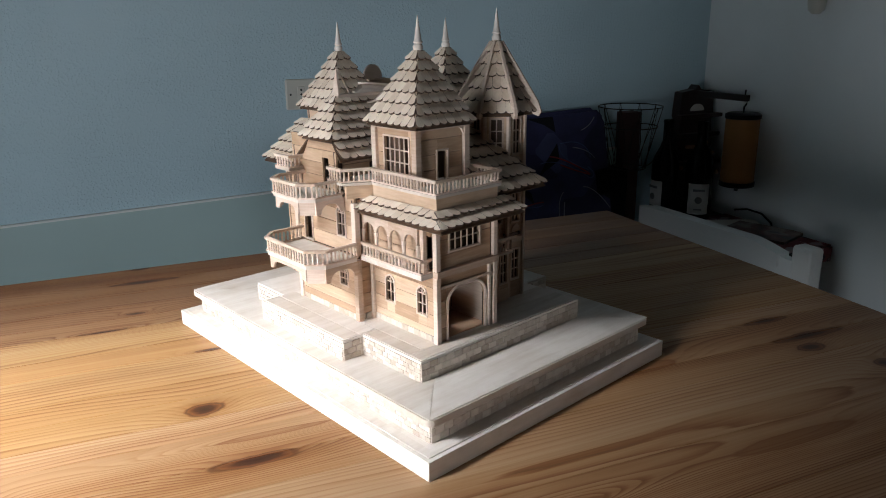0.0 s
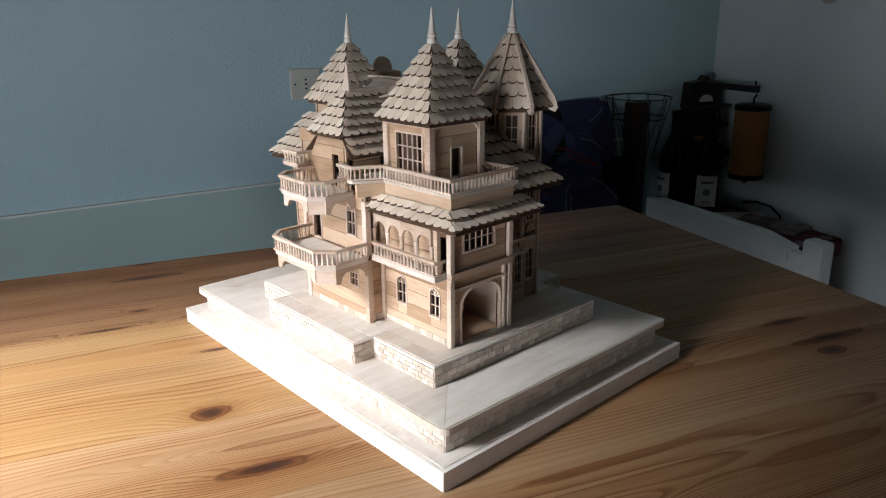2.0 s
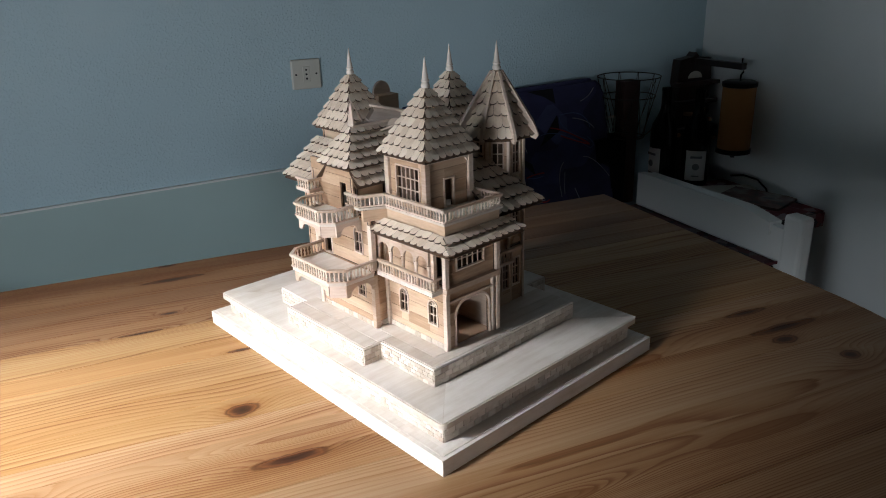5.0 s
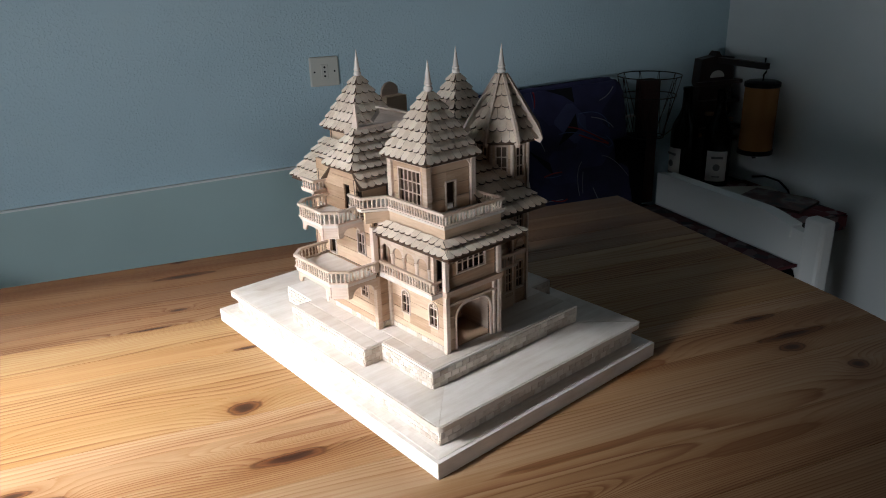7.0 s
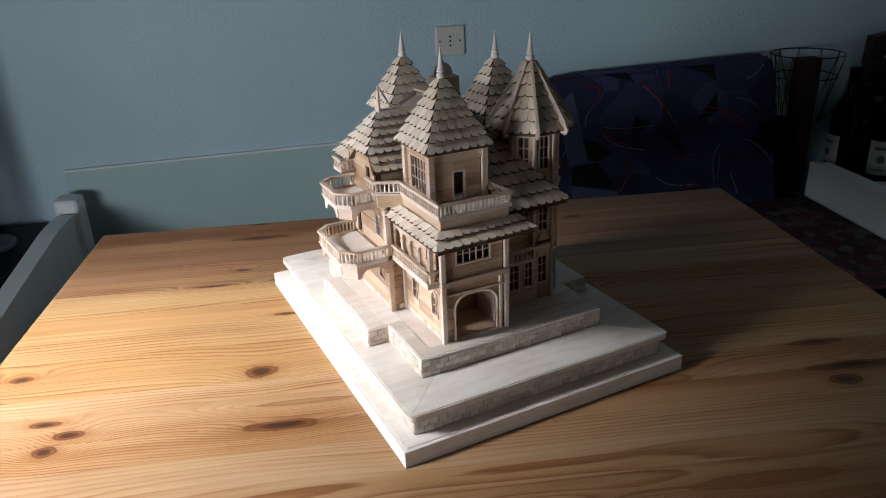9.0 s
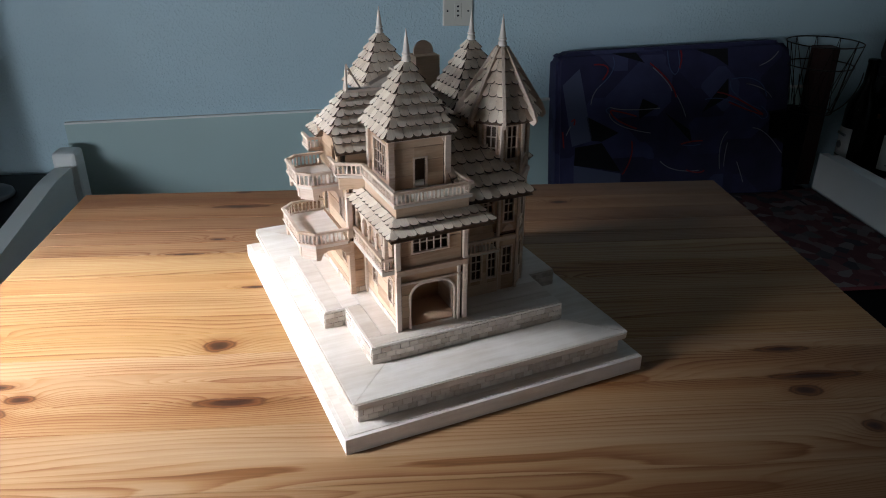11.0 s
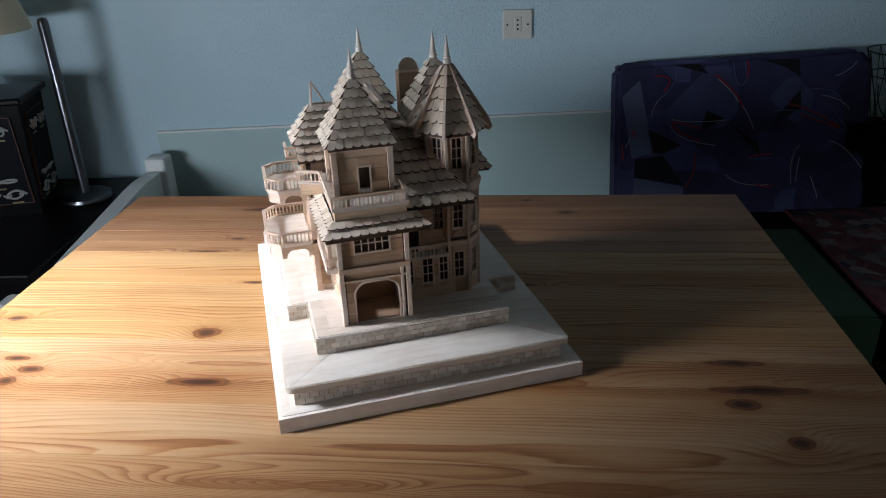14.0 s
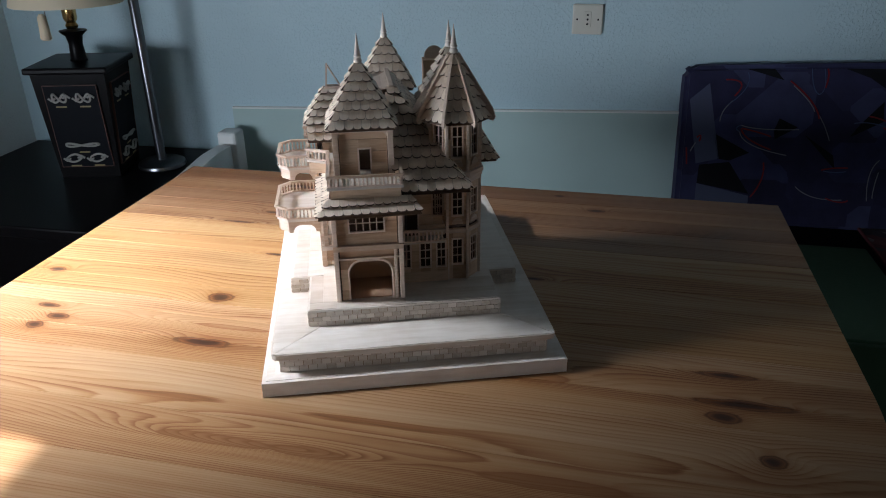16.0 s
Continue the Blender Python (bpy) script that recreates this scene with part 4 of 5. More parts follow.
# brown of the cut edges, darkened further for shade under each course
SHADED_EDGE = stick_wood("browned_shaded_edge", (0.10, 0.055, 0.032), (0.06, 0.033, 0.02), (300, 300, 300))


def shingle_mesh(bm):
    """A shingle whose cut edges are browned, with the shade between courses in their colour."""
    me = mesh_of("shingle", bm, SHINGLE)
    me.materials.append(SHADED_EDGE)
    me.polygons.foreach_set("material_index", [0 if abs(p.normal.z) > 0.5 else 1 for p in me.polygons])
    return me


def roof_face(bl, br, tl, tr, rows, parent, joined=None, w=0.0080, lift=0.0030, stagger=0.0, over=0.0022):
    """Courses of round-ended shingles over a roof plane, cut along its two sloping sides; bl, br at the eaves."""
    bl, br, tl, tr = map(Vector, (bl, br, tl, tr))
    across = (br - bl).normalized()
    up = ((tl + tr) / 2 - (bl + br) / 2)
    up = (up - across * up.dot(across)).normalized()
    normal = across.cross(up)
    height = ((tl + tr) / 2 - (bl + br) / 2).dot(up)
    pitch = height / rows
    sides = []
    for foot, head, k in ((bl, tl, -1), (br, tr, 1)):
        along = (head - foot).normalized()
        outward = (across - along * across.dot(along)).normalized() * k
        sides.append((foot + outward * over, outward))
    for r in range(rows):
        f = r / rows
        a, b = bl.lerp(tl, f), br.lerp(tr, f)
        width = (b - a).length + over * 1.6
        n = max(1, round(width / w))
        sw = round(width / n * 0.995, 4)
        mid = (a + b) / 2
        for i in range(n):
            off = ((i + 0.5) / n - 0.5) * width + (stagger if r % 2 else -stagger) * sw
            l = round(pitch * 1.42, 4) if r < rows - 1 else round(pitch * 1.0, 4)
            p = mid + across * (off + rng.uniform(-0.0001, 0.0001)) + up * rng.uniform(-0.0003, 0.0003) + normal * (0.0036 + rng.uniform(0, 0.0003))
            tilt = Matrix.Rotation(-math.atan2(lift, pitch), 4, "X") @ Matrix.Rotation(rng.uniform(-0.02, 0.02), 4, "Z")
            m = Matrix.Translation(p) @ Matrix((across, up, normal)).transposed().to_4x4() @ tilt
            corners = [m @ Vector((x, y, 0)) for x in (-sw / 2, sw / 2) for y in (0, l)]
            cuts = [s for s in sides if any((c - s[0]).dot(s[1]) > 0.0003 for c in corners)]
            if cuts or joined is not None:
                bm = shingle_bm(sw, l, (0, 45, 90) if joined is not None else (0, 30, 60, 90))
                inv = m.inverted()
                for at, out in cuts:
                    g = bm.verts[:] + bm.edges[:] + bm.faces[:]
                    g = bmesh.ops.bisect_plane(bm, geom=g, plane_co=inv @ at, plane_no=inv.to_3x3() @ out, clear_outer=True)["geom_cut"]
                    rim = [e for e in bm.edges if e.is_boundary]
                    if rim:
                        bmesh.ops.holes_fill(bm, edges=rim)
                if not bm.faces or sum(fc.calc_area() for fc in bm.faces) < 1.2e-5:
                    bm.free()
                    continue
                me = shingle_mesh(bm)
                if joined is None:
                    piece("shingle", me, parent, m)
                else:
                    me.transform(m)
                    joined.from_mesh(me)
                    bpy.data.meshes.remove(me)
            else:
                if (sw, l) not in SHINGLES:
                    SHINGLES[sw, l] = shingle_mesh(shingle_bm(sw, l, (0, 30, 60, 90)))
                piece("shingle", SHINGLES[sw, l], parent, m)


def finial(x, y, z, h=0.0285, parent=house):
    prof = [(0.0034, 0), (0.0042, 0.0012), (0.0044, 0.0030), (0.0034, 0.0048), (0.0030, 0.0054), (0.0040, 0.0062), (0.0040, 0.0072), (0.0032, 0.0080), (0.0016, h * 0.68), (0.0003, h)]
    return part("finial", lathe(B(), prof, 16, Matrix.Translation((x, y, z - 0.0012))), FINIAL_W, parent, "turned pointed wooden finial", smooth=True)


def pyramid_roof(cx, cy, half, z0, z1, rows, joined=False, name="turret_roof", faces=(0, 1, 2, 3), w=0.0082, sides=4, turn=-135):
    """A steep turret roof: deck, courses of shingles on each side, and a finial."""
    rad = half * math.sqrt(2) if sides == 4 else half
    c = [Vector((cx + rad * math.cos(radians(turn + 360 / sides * i)), cy + rad * math.sin(radians(turn + 360 / sides * i)), z0)) for i in range(sides)]
    top = Vector((cx, cy, z1))
    bm = B()
    vs = [bm.verts.new(p) for p in c]
    vt = bm.verts.new(top)
    vb = [bm.verts.new(p - Vector((0, 0, 0.0008))) for p in c]
    for i in range(sides):
        j = (i + 1) % sides
        bm.faces.new((vs[i], vs[j], vt))
        bm.faces.new((vb[i], vb[j], vs[j], vs[i]))
    bm.faces.new(vb[::-1])
    deck = part(name, bm, INNER_SHADE, house)
    jm = B() if joined else None
    for i in faces:
        a, b = c[i], c[(i + 1) % sides]
        tl = top + (a - top).normalized() * 0.003
        tr = top + (b - top).normalized() * 0.003
        roof_face(a, b, tl, tr, rows, deck, jm, w)
    if joined:
        tagged(part("shingle_cladding", jm, SHINGLE_J, deck), kind="stuff").data.materials.append(SHADED_EDGE)
    finial(cx, cy, z1)
    return deck, c, top


pyramid_roof(0.1146, 0.1352, 0.0325, 0.2375, 0.2995, 7, faces=(0, 1, 3))
pyramid_roof(0.1505, 0.3030, 0.0315, 0.2365, 0.2955, 6, joined=True)
pyramid_roof(0.2172, 0.2120, 0.0330, 0.2340, 0.2985, 7, joined=True)
deckD, cD, topD = pyramid_roof(0.2120, 0.1370, 0.0375, 0.2390, 0.3055, 6, joined=True, sides=8, turn=22.5, w=0.0082, faces=range(8))
for p in cD:
    bm = B()
    d = (Vector(p) - topD)
    q = topD + d * 1.07 + Vector((0, 0, 0.0012))
    side_v = d.cross(Vector((0, 0, 1))).normalized() * 0.0014
    nrm = side_v.cross(d).normalized()
    nrm = nrm if nrm.z > 0 else -nrm
    a, b = topD + d * 0.06, q
    quad = [a + nrm * 0.0010, a + nrm * 0.0050, topD + d * 0.90 + nrm * 0.0092, topD + d * 1.03 + nrm * 0.0075, topD + d * 1.06 + nrm * 0.0030, topD + d * 1.00 - nrm * 0.0008]
    lo, hi = [bm.verts.new(v - side_v) for v in quad], [bm.verts.new(v + side_v) for v in quad]
    bm.faces.new(lo), bm.faces.new(hi[::-1])
    for i in range(6):
        j = (i + 1) % 6
        bm.faces.new((lo[i], lo[j], hi[j], hi[i]))
    part("hip_batten", bm, WOOD, deckD)
# tower walls under the two back turrets
for cx, cy, hlf in ((0.1505, 0.3030, 0.026), (0.2172, 0.2120, 0.027)):
    for a, b in (((cx - hlf, cy - hlf), (cx + hlf, cy - hlf)), ((cx - hlf, cy + hlf), (cx - hlf, cy - hlf)), ((cx + hlf, cy - hlf), (cx + hlf, cy + hlf)), ((cx + hlf, cy + hlf), (cx - hlf, cy + hlf))):
        Wall(a, b, 0.180, 0.2385, row=0.016)


def roof_deck(name, quads, thick=0.0012):
    """Thin boards under the shingles."""
    bm = B()
    for q in quads:
        vs = [Vector(p) for p in q]
        nrm = (vs[1] - vs[0]).cross(vs[2] - vs[0]).normalized() * thick
        hi, lo = [bm.verts.new(v) for v in vs], [bm.verts.new(v - nrm) for v in vs]
        bm.faces.new(hi), bm.faces.new(lo[::-1])
        k = len(vs)
        for i in range(k):
            j = (i + 1) % k
            bm.faces.new((lo[i], lo[j], hi[j], hi[i]))
    return part(name, bm, INNER_SHADE, house)


# porch roof round the front block
pf = ((0.0660, 0.0560, 0.1625), (0.1690, 0.0600, 0.1625), (0.0785, 0.0765, 0.1745), (0.1580, 0.0765, 0.1745))
pl = ((0.0640, 0.1660, 0.1625), (0.0660, 0.0560, 0.1625), (0.0785, 0.1620, 0.1745), (0.0785, 0.0765, 0.1745))
porch = roof_deck("porch_roof", [(pf[0], pf[1], pf[3], pf[2]), (pl[0], pl[1], pl[3], pl[2])])
roof_face(*pf, 2, porch, w=0.0088)
roof_face(*pl, 2, porch, w=0.0086)

# wing roof: a half-hipped roof with its ridge running inwards
RZ = 0.2580
wl_low = ((0.0565, 0.1735, 0.2060), (0.1250, 0.1735, 0.2060), (0.0565, 0.1839, 0.2215), (0.1250, 0.1839, 0.2215))
wl = ((0.0565, 0.1839, 0.2215), (0.1250, 0.1839, 0.2215), (0.0790, 0.2080, RZ), (0.1250, 0.2080, RZ))
wb = ((0.1250, 0.2435, 0.2060), (0.0565, 0.2435, 0.2060), (0.1250, 0.2085, RZ), (0.0790, 0.2085, RZ))
wh = ((0.0560, 0.2330, 0.2215), (0.0560, 0.1840, 0.2215), (0.0790, 0.2095, RZ), (0.0790, 0.2075, RZ))
wing_roof = roof_deck("wing_roof", [(wl_low[0], wl_low[1], wl_low[3], wl_low[2]), (wl[0], wl[1], wl[3], wl[2]), (wb[0], wb[1], wb[3], wb[2]), (wh[0], wh[1], wh[2])])
roof_face(*wl_low, 2, wing_roof, w=0.0086, over=0.0)
roof_face(*wl, 5, wing_roof, w=0.0086)
roof_face(*wh, 5, wing_roof, w=0.0086)
part("ridge_board", box(B(), (0.0785, 0.2035, RZ - 0.001), (0.1500, 0.2135, RZ + 0.0022)), WOOD, wing_roof)
bm = B()
apex = [Vector((x, 0.2085, RZ + 0.0265)) for x in (0.0808, 0.0826)]
feet = [Vector((x, 0.2085 + y, RZ + 0.0015)) for x in (0.0788, 0.0806) for y in (-0.0052, 0.0052)]
vs = [bm.verts.new(p) for p in feet + apex]
for f in ((0, 1, 4), (2, 5, 3), (0, 4, 5, 2), (1, 3, 5, 4), (0, 2, 3, 1)):
    bm.faces.new([vs[i] for i in f])
part("ridge_spike", bm, WOOD, wing_roof)
part("spike_prop", rod(B(), (0.0955, 0.2085, RZ + 0.0010), (0.0820, 0.2085, RZ + 0.0245), 0.0010, 5), WOOD, wing_roof)

# main roof with its ridge along the front, and the leaning side roofs
AX, AY, AB, AZ = 0.1500, 0.1850, 0.2650, 0.2615
ml = ((0.1450, 0.0815, 0.1745), (0.2215, 0.0815, 0.1745), (0.1450, AY, AZ), (AX, AY, AZ))
mb = ((0.2215, 0.2800, 0.1750), (0.1450, 0.2800, 0.1750), (AX, AB, AZ), (0.1450, AB, AZ))
me_ = ((0.2215, 0.0815, 0.1745), (0.2215, 0.2800, 0.1750), (AX, AY, AZ), (AX, AB, AZ))
main_roof = roof_deck("main_roof", [(q[0], q[1], q[3], q[2]) for q in (ml, mb, me_)])
jm = B()
roof_face(*ml, 10, main_roof, jm, w=0.0092, stagger=0.22)
roof_face(*me_, 10, main_roof, jm, w=0.0092)
tagged(part("shingle_cladding", jm, SHINGLE_J, main_roof), kind="stuff").data.materials.append(SHADED_EDGE)
# smooth boards that join the main ridge to the wing's ridge
bm = B()
hi = [bm.verts.new(p) for p in ((AX, AB, AZ + 0.0015), (0.1080, 0.2220, RZ + 0.0035), (0.1080, 0.2000, RZ - 0.006), (AX - 0.001, AY - 0.002, AZ + 0.0010))]
lo = [bm.verts.new(v.co - Vector((0, 0, 0.0020))) for v in hi]
bm.faces.new(hi), bm.faces.new(lo[::-1])
for i in range(4):
    bm.faces.new((lo[i], lo[(i + 1) % 4], hi[(i + 1) % 4], hi[i]))
part("valley_board", bm, WOOD, main_roof)
part("ridge_board", box(B(), (AX - 0.0026, AY - 0.008, AZ + 0.0012), (AX + 0.0026, AB + 0.003, AZ + 0.0034), bevel=0.0004), WOOD, main_roof)
bm = B()
vs = [bm.verts.new(p) for p in ((AX - 0.0065, AY - 0.004, AZ + 0.001), (AX + 0.0065, AY - 0.004, AZ + 0.001), (AX - 0.001, AY - 0.0135, AZ - 0.0125), (AX, AY + 0.012, AZ - 0.012))]
for f in ((0, 1, 2), (0, 3, 1), (1, 3, 2), (0, 2, 3)):
    bm.faces.new([vs[i] for i in f])
part("gable_end", bm, WOOD, main_roof)
sr = ((0.2640, 0.1600, 0.1790), (0.2640, 0.3000, 0.1790), (0.2420, 0.1850, 0.2150), (0.2420, 0.3000, 0.2150))
sf = ((0.2360, 0.1600, 0.1790), (0.2640, 0.1600, 0.1790), (0.2360, 0.1850, 0.2150), (0.2420, 0.1850, 0.2150))
lr = ((0.0700, 0.3300, 0.1880), (0.0700, 0.2560, 0.1880), (0.1200, 0.3300, 0.2250), (0.1200, 0.2560, 0.2250))
for face in (sr, sf, lr):
    deck = roof_deck("side_roof", [(face[0], face[1], face[3], face[2])])
    jm = B()
    roof_face(*face, 5, deck, jm, w=0.0090)
    tagged(part("shingle_cladding", jm, SHINGLE_J, deck), kind="stuff").data.materials.append(SHADED_EDGE)

# chimney with a round-headed back plate
bm = box(B(), (0.2000, 0.3180, 0.1800), (0.2300, 0.3400, 0.2620))
chimney = part("chimney", bm, PLANK_U, house)
bm = B()
prism(bm, [(0.2150 + 0.0125 * math.cos(math.pi * 2 * k / 28), 0.2640 + 0.0135 * math.sin(math.pi * 2 * k / 28)) for k in range(28)], -0.0015, 0.0015,
      Matrix.Translation((0, 0.3320, 0)) @ Matrix.Rotation(radians(90), 4, "X"))
part("round_plate", bm, WOOD, chimney)

# ---- brickwork ----
bricks((0.047, 0.0615), (0.251, 0.0615), 0.0402, 0.0568, 3, terrace)
bricks((0.251, 0.0615), (0.251, 0.128), 0.0402, 0.0568, 3, terrace)
bricks((0.047, 0.1395), (0.047, 0.0615), 0.0402, 0.0568, 4, terrace, w=0.0070)
bricks((0.0255, 0.1395), (0.047, 0.1395), 0.0402, 0.0568, 3, terrace)
bricks((0.0255, 0.277), (0.0255, 0.1395), 0.0402, 0.0568, 4, terrace, w=0.0070)
bricks((0.251, 0.128), (0.2825, 0.128), 0.0402, 0.0568, 3, terrace)
jm = B()
bricks((0.050, 0.33), (0.050, 0.277), 0.0402, 0.0568, 4, terrace, jm, 0.007)
bricks((0.050, 0.277), (0.0255, 0.277), 0.0402, 0.0568, 3, terrace, jm)
bricks((0.2825, 0.128), (0.2825, 0.33), 0.0402, 0.0568, 3, terrace, jm)
tagged(part("brick_cladding", jm, BRICK_J, terrace), kind="stuff")
jm = B()
bricks((0.018, 0.018), (0.292, 0.018), 0.0160, 0.0345, 3, riser, jm)
bricks((0.018, 0.402), (0.018, 0.018), 0.0160, 0.0345, 4, riser, jm, 0.007)
bricks((0.292, 0.018), (0.292, 0.402), 0.0160, 0.0345, 3, riser, jm)
tagged(part("brick_cladding", jm, BRICK_J, riser), kind="stuff")
jm = B()
for a, b in (((0.080, 0.164), (0.080, 0.0785)), ((0.0632, 0.262), (0.0632, 0.1665)), ((0.0632, 0.1665), (0.080, 0.1665))):
    bricks(a, b, 0.0592, 0.0650, 1, house, jm, 0.008)
tagged(part("footing_cladding", jm, BRICK_J, house), kind="stuff")


# ---- socket ----
socket = thing("wall_socket", pose(0.2765, Y1, 0.9015), "cream three-pin wall socket plate with two screws", "socket")
part("plate", box(B(), (-0.040, -0.009, -0.039), (0.040, 0, 0.039), bevel=0.004), PLASTIC, socket)
part("insert", box(B(), (-0.0095, -0.0112, -0.020), (0.0095, -0.0088, 0.020), bevel=0.001), PLASTIC, socket)
for z in (-0.0115, 0, 0.0115):
    part("pin_hole", lathe(B(), [(0.0028, 0), (0.0028, 0.0006)], 12, Matrix.Translation((0, -0.0113, z)) @ Matrix.Rotation(radians(90), 4, "X")), HOLE, socket)
for x in (-0.0275, 0.0275):
    part("screw", lathe(B(), [(0.0026, 0), (0.0026, 0.0006)], 12, Matrix.Translation((x, -0.0091, 0)) @ Matrix.Rotation(radians(90), 4, "X")), HOLE, socket)

# ---- knot lamp ----
SHADE = mat("cream_lampshade", (0.72, 0.62, 0.45), 0.85)
DARKPANEL = mat("dark_navy_panel", (0.003, 0.004, 0.007), 0.6)
DARKPANEL.node_tree.nodes["Principled BSDF"].inputs["Specular IOR Level"].default_value = 0.12
REDLINE = mat("dull_red_border", (0.11, 0.045, 0.03), 0.6)
LABEL = mat("gilt_label", (0.30, 0.24, 0.10), 0.5)
lamp = thing("table_lamp", pose(-1.095, 1.280, 0.487, 0, 0, 14), "dark wooden box lamp with white rope knots and a cream shade", "lamp")
bm = B()
w0, w1, hh = 0.081, 0.097, 0.295
vs = [bm.verts.new((x * w, y * w, z)) for w, z in ((w0, 0.0), (w1, hh)) for x, y in ((-1, -1), (1, -1), (1, 1), (-1, 1))]
for f in ((0, 3, 2, 1), (4, 5, 6, 7), (0, 1, 5, 4), (1, 2, 6, 5), (2, 3, 7, 6), (3, 0, 4, 7)):
    bm.faces.new([vs[i] for i in f])
part("body", bm, BLACK, lamp)
part("cap", box(B(), (-0.110, -0.110, hh + 0.0005), (0.110, 0.110, hh + 0.018), bevel=0.005), BLACK, lamp)
for turn in (0, 90):
    m = Matrix.Rotation(radians(turn), 4, "Z") @ Matrix.Translation((0, -0.0835, 0)) @ Matrix.Rotation(radians(3.1), 4, "X")
    panel = part("panel", box(B(), (-0.070, -0.003, 0.035), (0.070, 0.004, 0.265), m), DARKPANEL, lamp)
    for a, b in (((-0.071, 0.034), (0.071, 0.0355)), ((-0.071, 0.2645), (0.071, 0.266)), ((-0.071, 0.0355), (-0.0695, 0.2645)), ((0.0695, 0.0355), (0.071, 0.2645))):
        part("panel_border", box(B(), (a[0], -0.0038, a[1]), (b[0], 0.0035, b[1]), m), REDLINE, panel)
    for z0, z1, kind in ((0.215, 0.25, 0), (0.135, 0.17, 1), (0.085, 0.115, 2), (0.045, 0.078, 3)):
        for x in (-0.032, 0.032):
            if kind == 2 and x > 0 or kind == 1:
                continue
            pts = []
            a, b = (0.018 if kind != 2 else 0.045), (z1 - z0) / 2 * 0.8
            for k in range(40):
                g = 2 * math.pi * k / 40
                pts.append(m @ Vector((x * (0 if kind == 2 else 1) + a * math.cos(g) * (1 if kind != 3 else 1.1), -0.006 - 0.002 * math.sin(3 * g), (z0 + z1) / 2 + b * math.sin((2 if kind != 3 else 1) * g + 0.3) * (0.8 if kind != 2 else 0.35))))
            part("rope_knot", tube(B(), pts, 0.0030, 6, True), ROPE, panel)
            if kind != 2:
                for sx in (-1, 1):
                    part("rope_knot", tube(B(), [m @ Vector((x + sx * 0.010, -0.006, (z0 + z1) / 2)), m @ Vector((x + sx * 0.020, -0.007, (z0 + z1) / 2 + 0.008 * sx)), m @ Vector((x + sx * 0.029, -0.006, (z0 + z1) / 2))], 0.0030, 6), ROPE, panel)
            part("name_strip", box(B(), (x * (0 if kind == 2 else 1) - 0.014, -0.0042, z0 - 0.009), (x * (0 if kind == 2 else 1) + 0.014, -0.0028, z0 - 0.005), m), LABEL, panel)
part("stem", lathe(B(), [(0.024, 0), (0.021, 0.006), (0.018, 0.045), (0.022, 0.066), (0.034, 0.076), (0.036, 0.080), (0.012, 0.084)], 20, Matrix.Translation((0, 0, hh + 0.0185))), BLACK, lamp, smooth=True)
part("lamp_holder", lathe(B(), [(0.013, 0), (0.017, 0.008), (0.012, 0.016), (0.018, 0.026), (0.018, 0.050), (0.012, 0.056), (0.012, 0.075)], 20, Matrix.Translation((0, 0, hh + 0.103))), BRASS, lamp, smooth=True)
bm = B()
for k in range(2):
    lathe(bm, [(0.142 - 0.002 * k, 0.0), (0.142 - 0.002 * k, 0.004), (0.092 - 0.002 * k, 0.19)], 48, Matrix.Translation((0, 0, hh + 0.168)))
for f in [f for f in bm.faces if len(f.verts) > 10]:
    bm.faces.remove(f)
part("shade", bm, SHADE, lamp, "cream fabric shade", smooth=True)
pts = [(-0.03, -0.075, hh + 0.170 - 0.004 * k) for k in range(16)]
part("pull_cord", tube(B(), pts, 0.0008, 5), BRASS, lamp)
part("switch", lathe(B(), [(0.010, 0), (0.014, 0.004), (0.011, 0.058), (0.006, 0.066)], 14, Matrix.Translation((-0.040, -0.075, hh + 0.085))), SHADE, lamp, smooth=True)

# ---- the dark corner beside the bench ----
DARKWOOD = stick_wood("dark_stained_wood", (0.026, 0.010, 0.007), (0.012, 0.006, 0.004), (30, 30, 8), 0.45)
cup = thing("sideboard", pose(1.515, 1.16, 0), "low dark sideboard in the corner beside the bench", "sideboard")
part("body", box(B(), (-0.100, -0.20, 0.02), (-0.020, 0.345, 0.4395)), DARKWOOD, cup)
part("top", box(B(), (-0.105, -0.205, 0.44), (0.118, 0.345, 0.457), bevel=0.003), DARKWOOD, cup)


def patterned(name, k=1.0):
    m = mat(name, (0.25, 0.08, 0.09), 0.9)
    n = Nodes(m)
    c = n.add("TexVoronoi")
    c.inputs["Scale"].default_value = 34
    n.link(n.coords((1, 1, 1), shift=False), c.inputs["Vector"])
    sep = n.add("SeparateColor")
    n.link(c.outputs["Color"], sep.inputs[0])
    n.link(n.ramp(sep.outputs[0], [(p, (r * k, g * k, b * k)) for p, r, g, b in ((0.2, 0.09, 0.015, 0.02), (0.5, 0.14, 0.045, 0.05), (0.7, 0.20, 0.16, 0.155), (0.9, 0.03, 0.02, 0.03))]), n.b.inputs["Base Color"])
    return m


RUNNER = patterned("red_patterned_cloth", 1.6)
cloth = tagged(part("table_runner", box(B(), (1.413, 0.955, 0.4572), (1.630, 1.36, 0.4605)), RUNNER, None, "red and grey patterned cloth on the sideboard"), category="cloth")
part("hanging_edge", box(B(), (1.560, 0.9485, 0.4150), (1.628, 0.9530, 0.4570), bevel=0.001), RUNNER, cloth)
throw = tagged(part("patterned_throw", box(B(), (1.02, 0.835, 0.396), (1.325, 1.42, 0.402), bevel=0.002), patterned("dark_red_patterned_cloth", 0.6), None, "red and grey patterned throw on the bench"), category="throw")
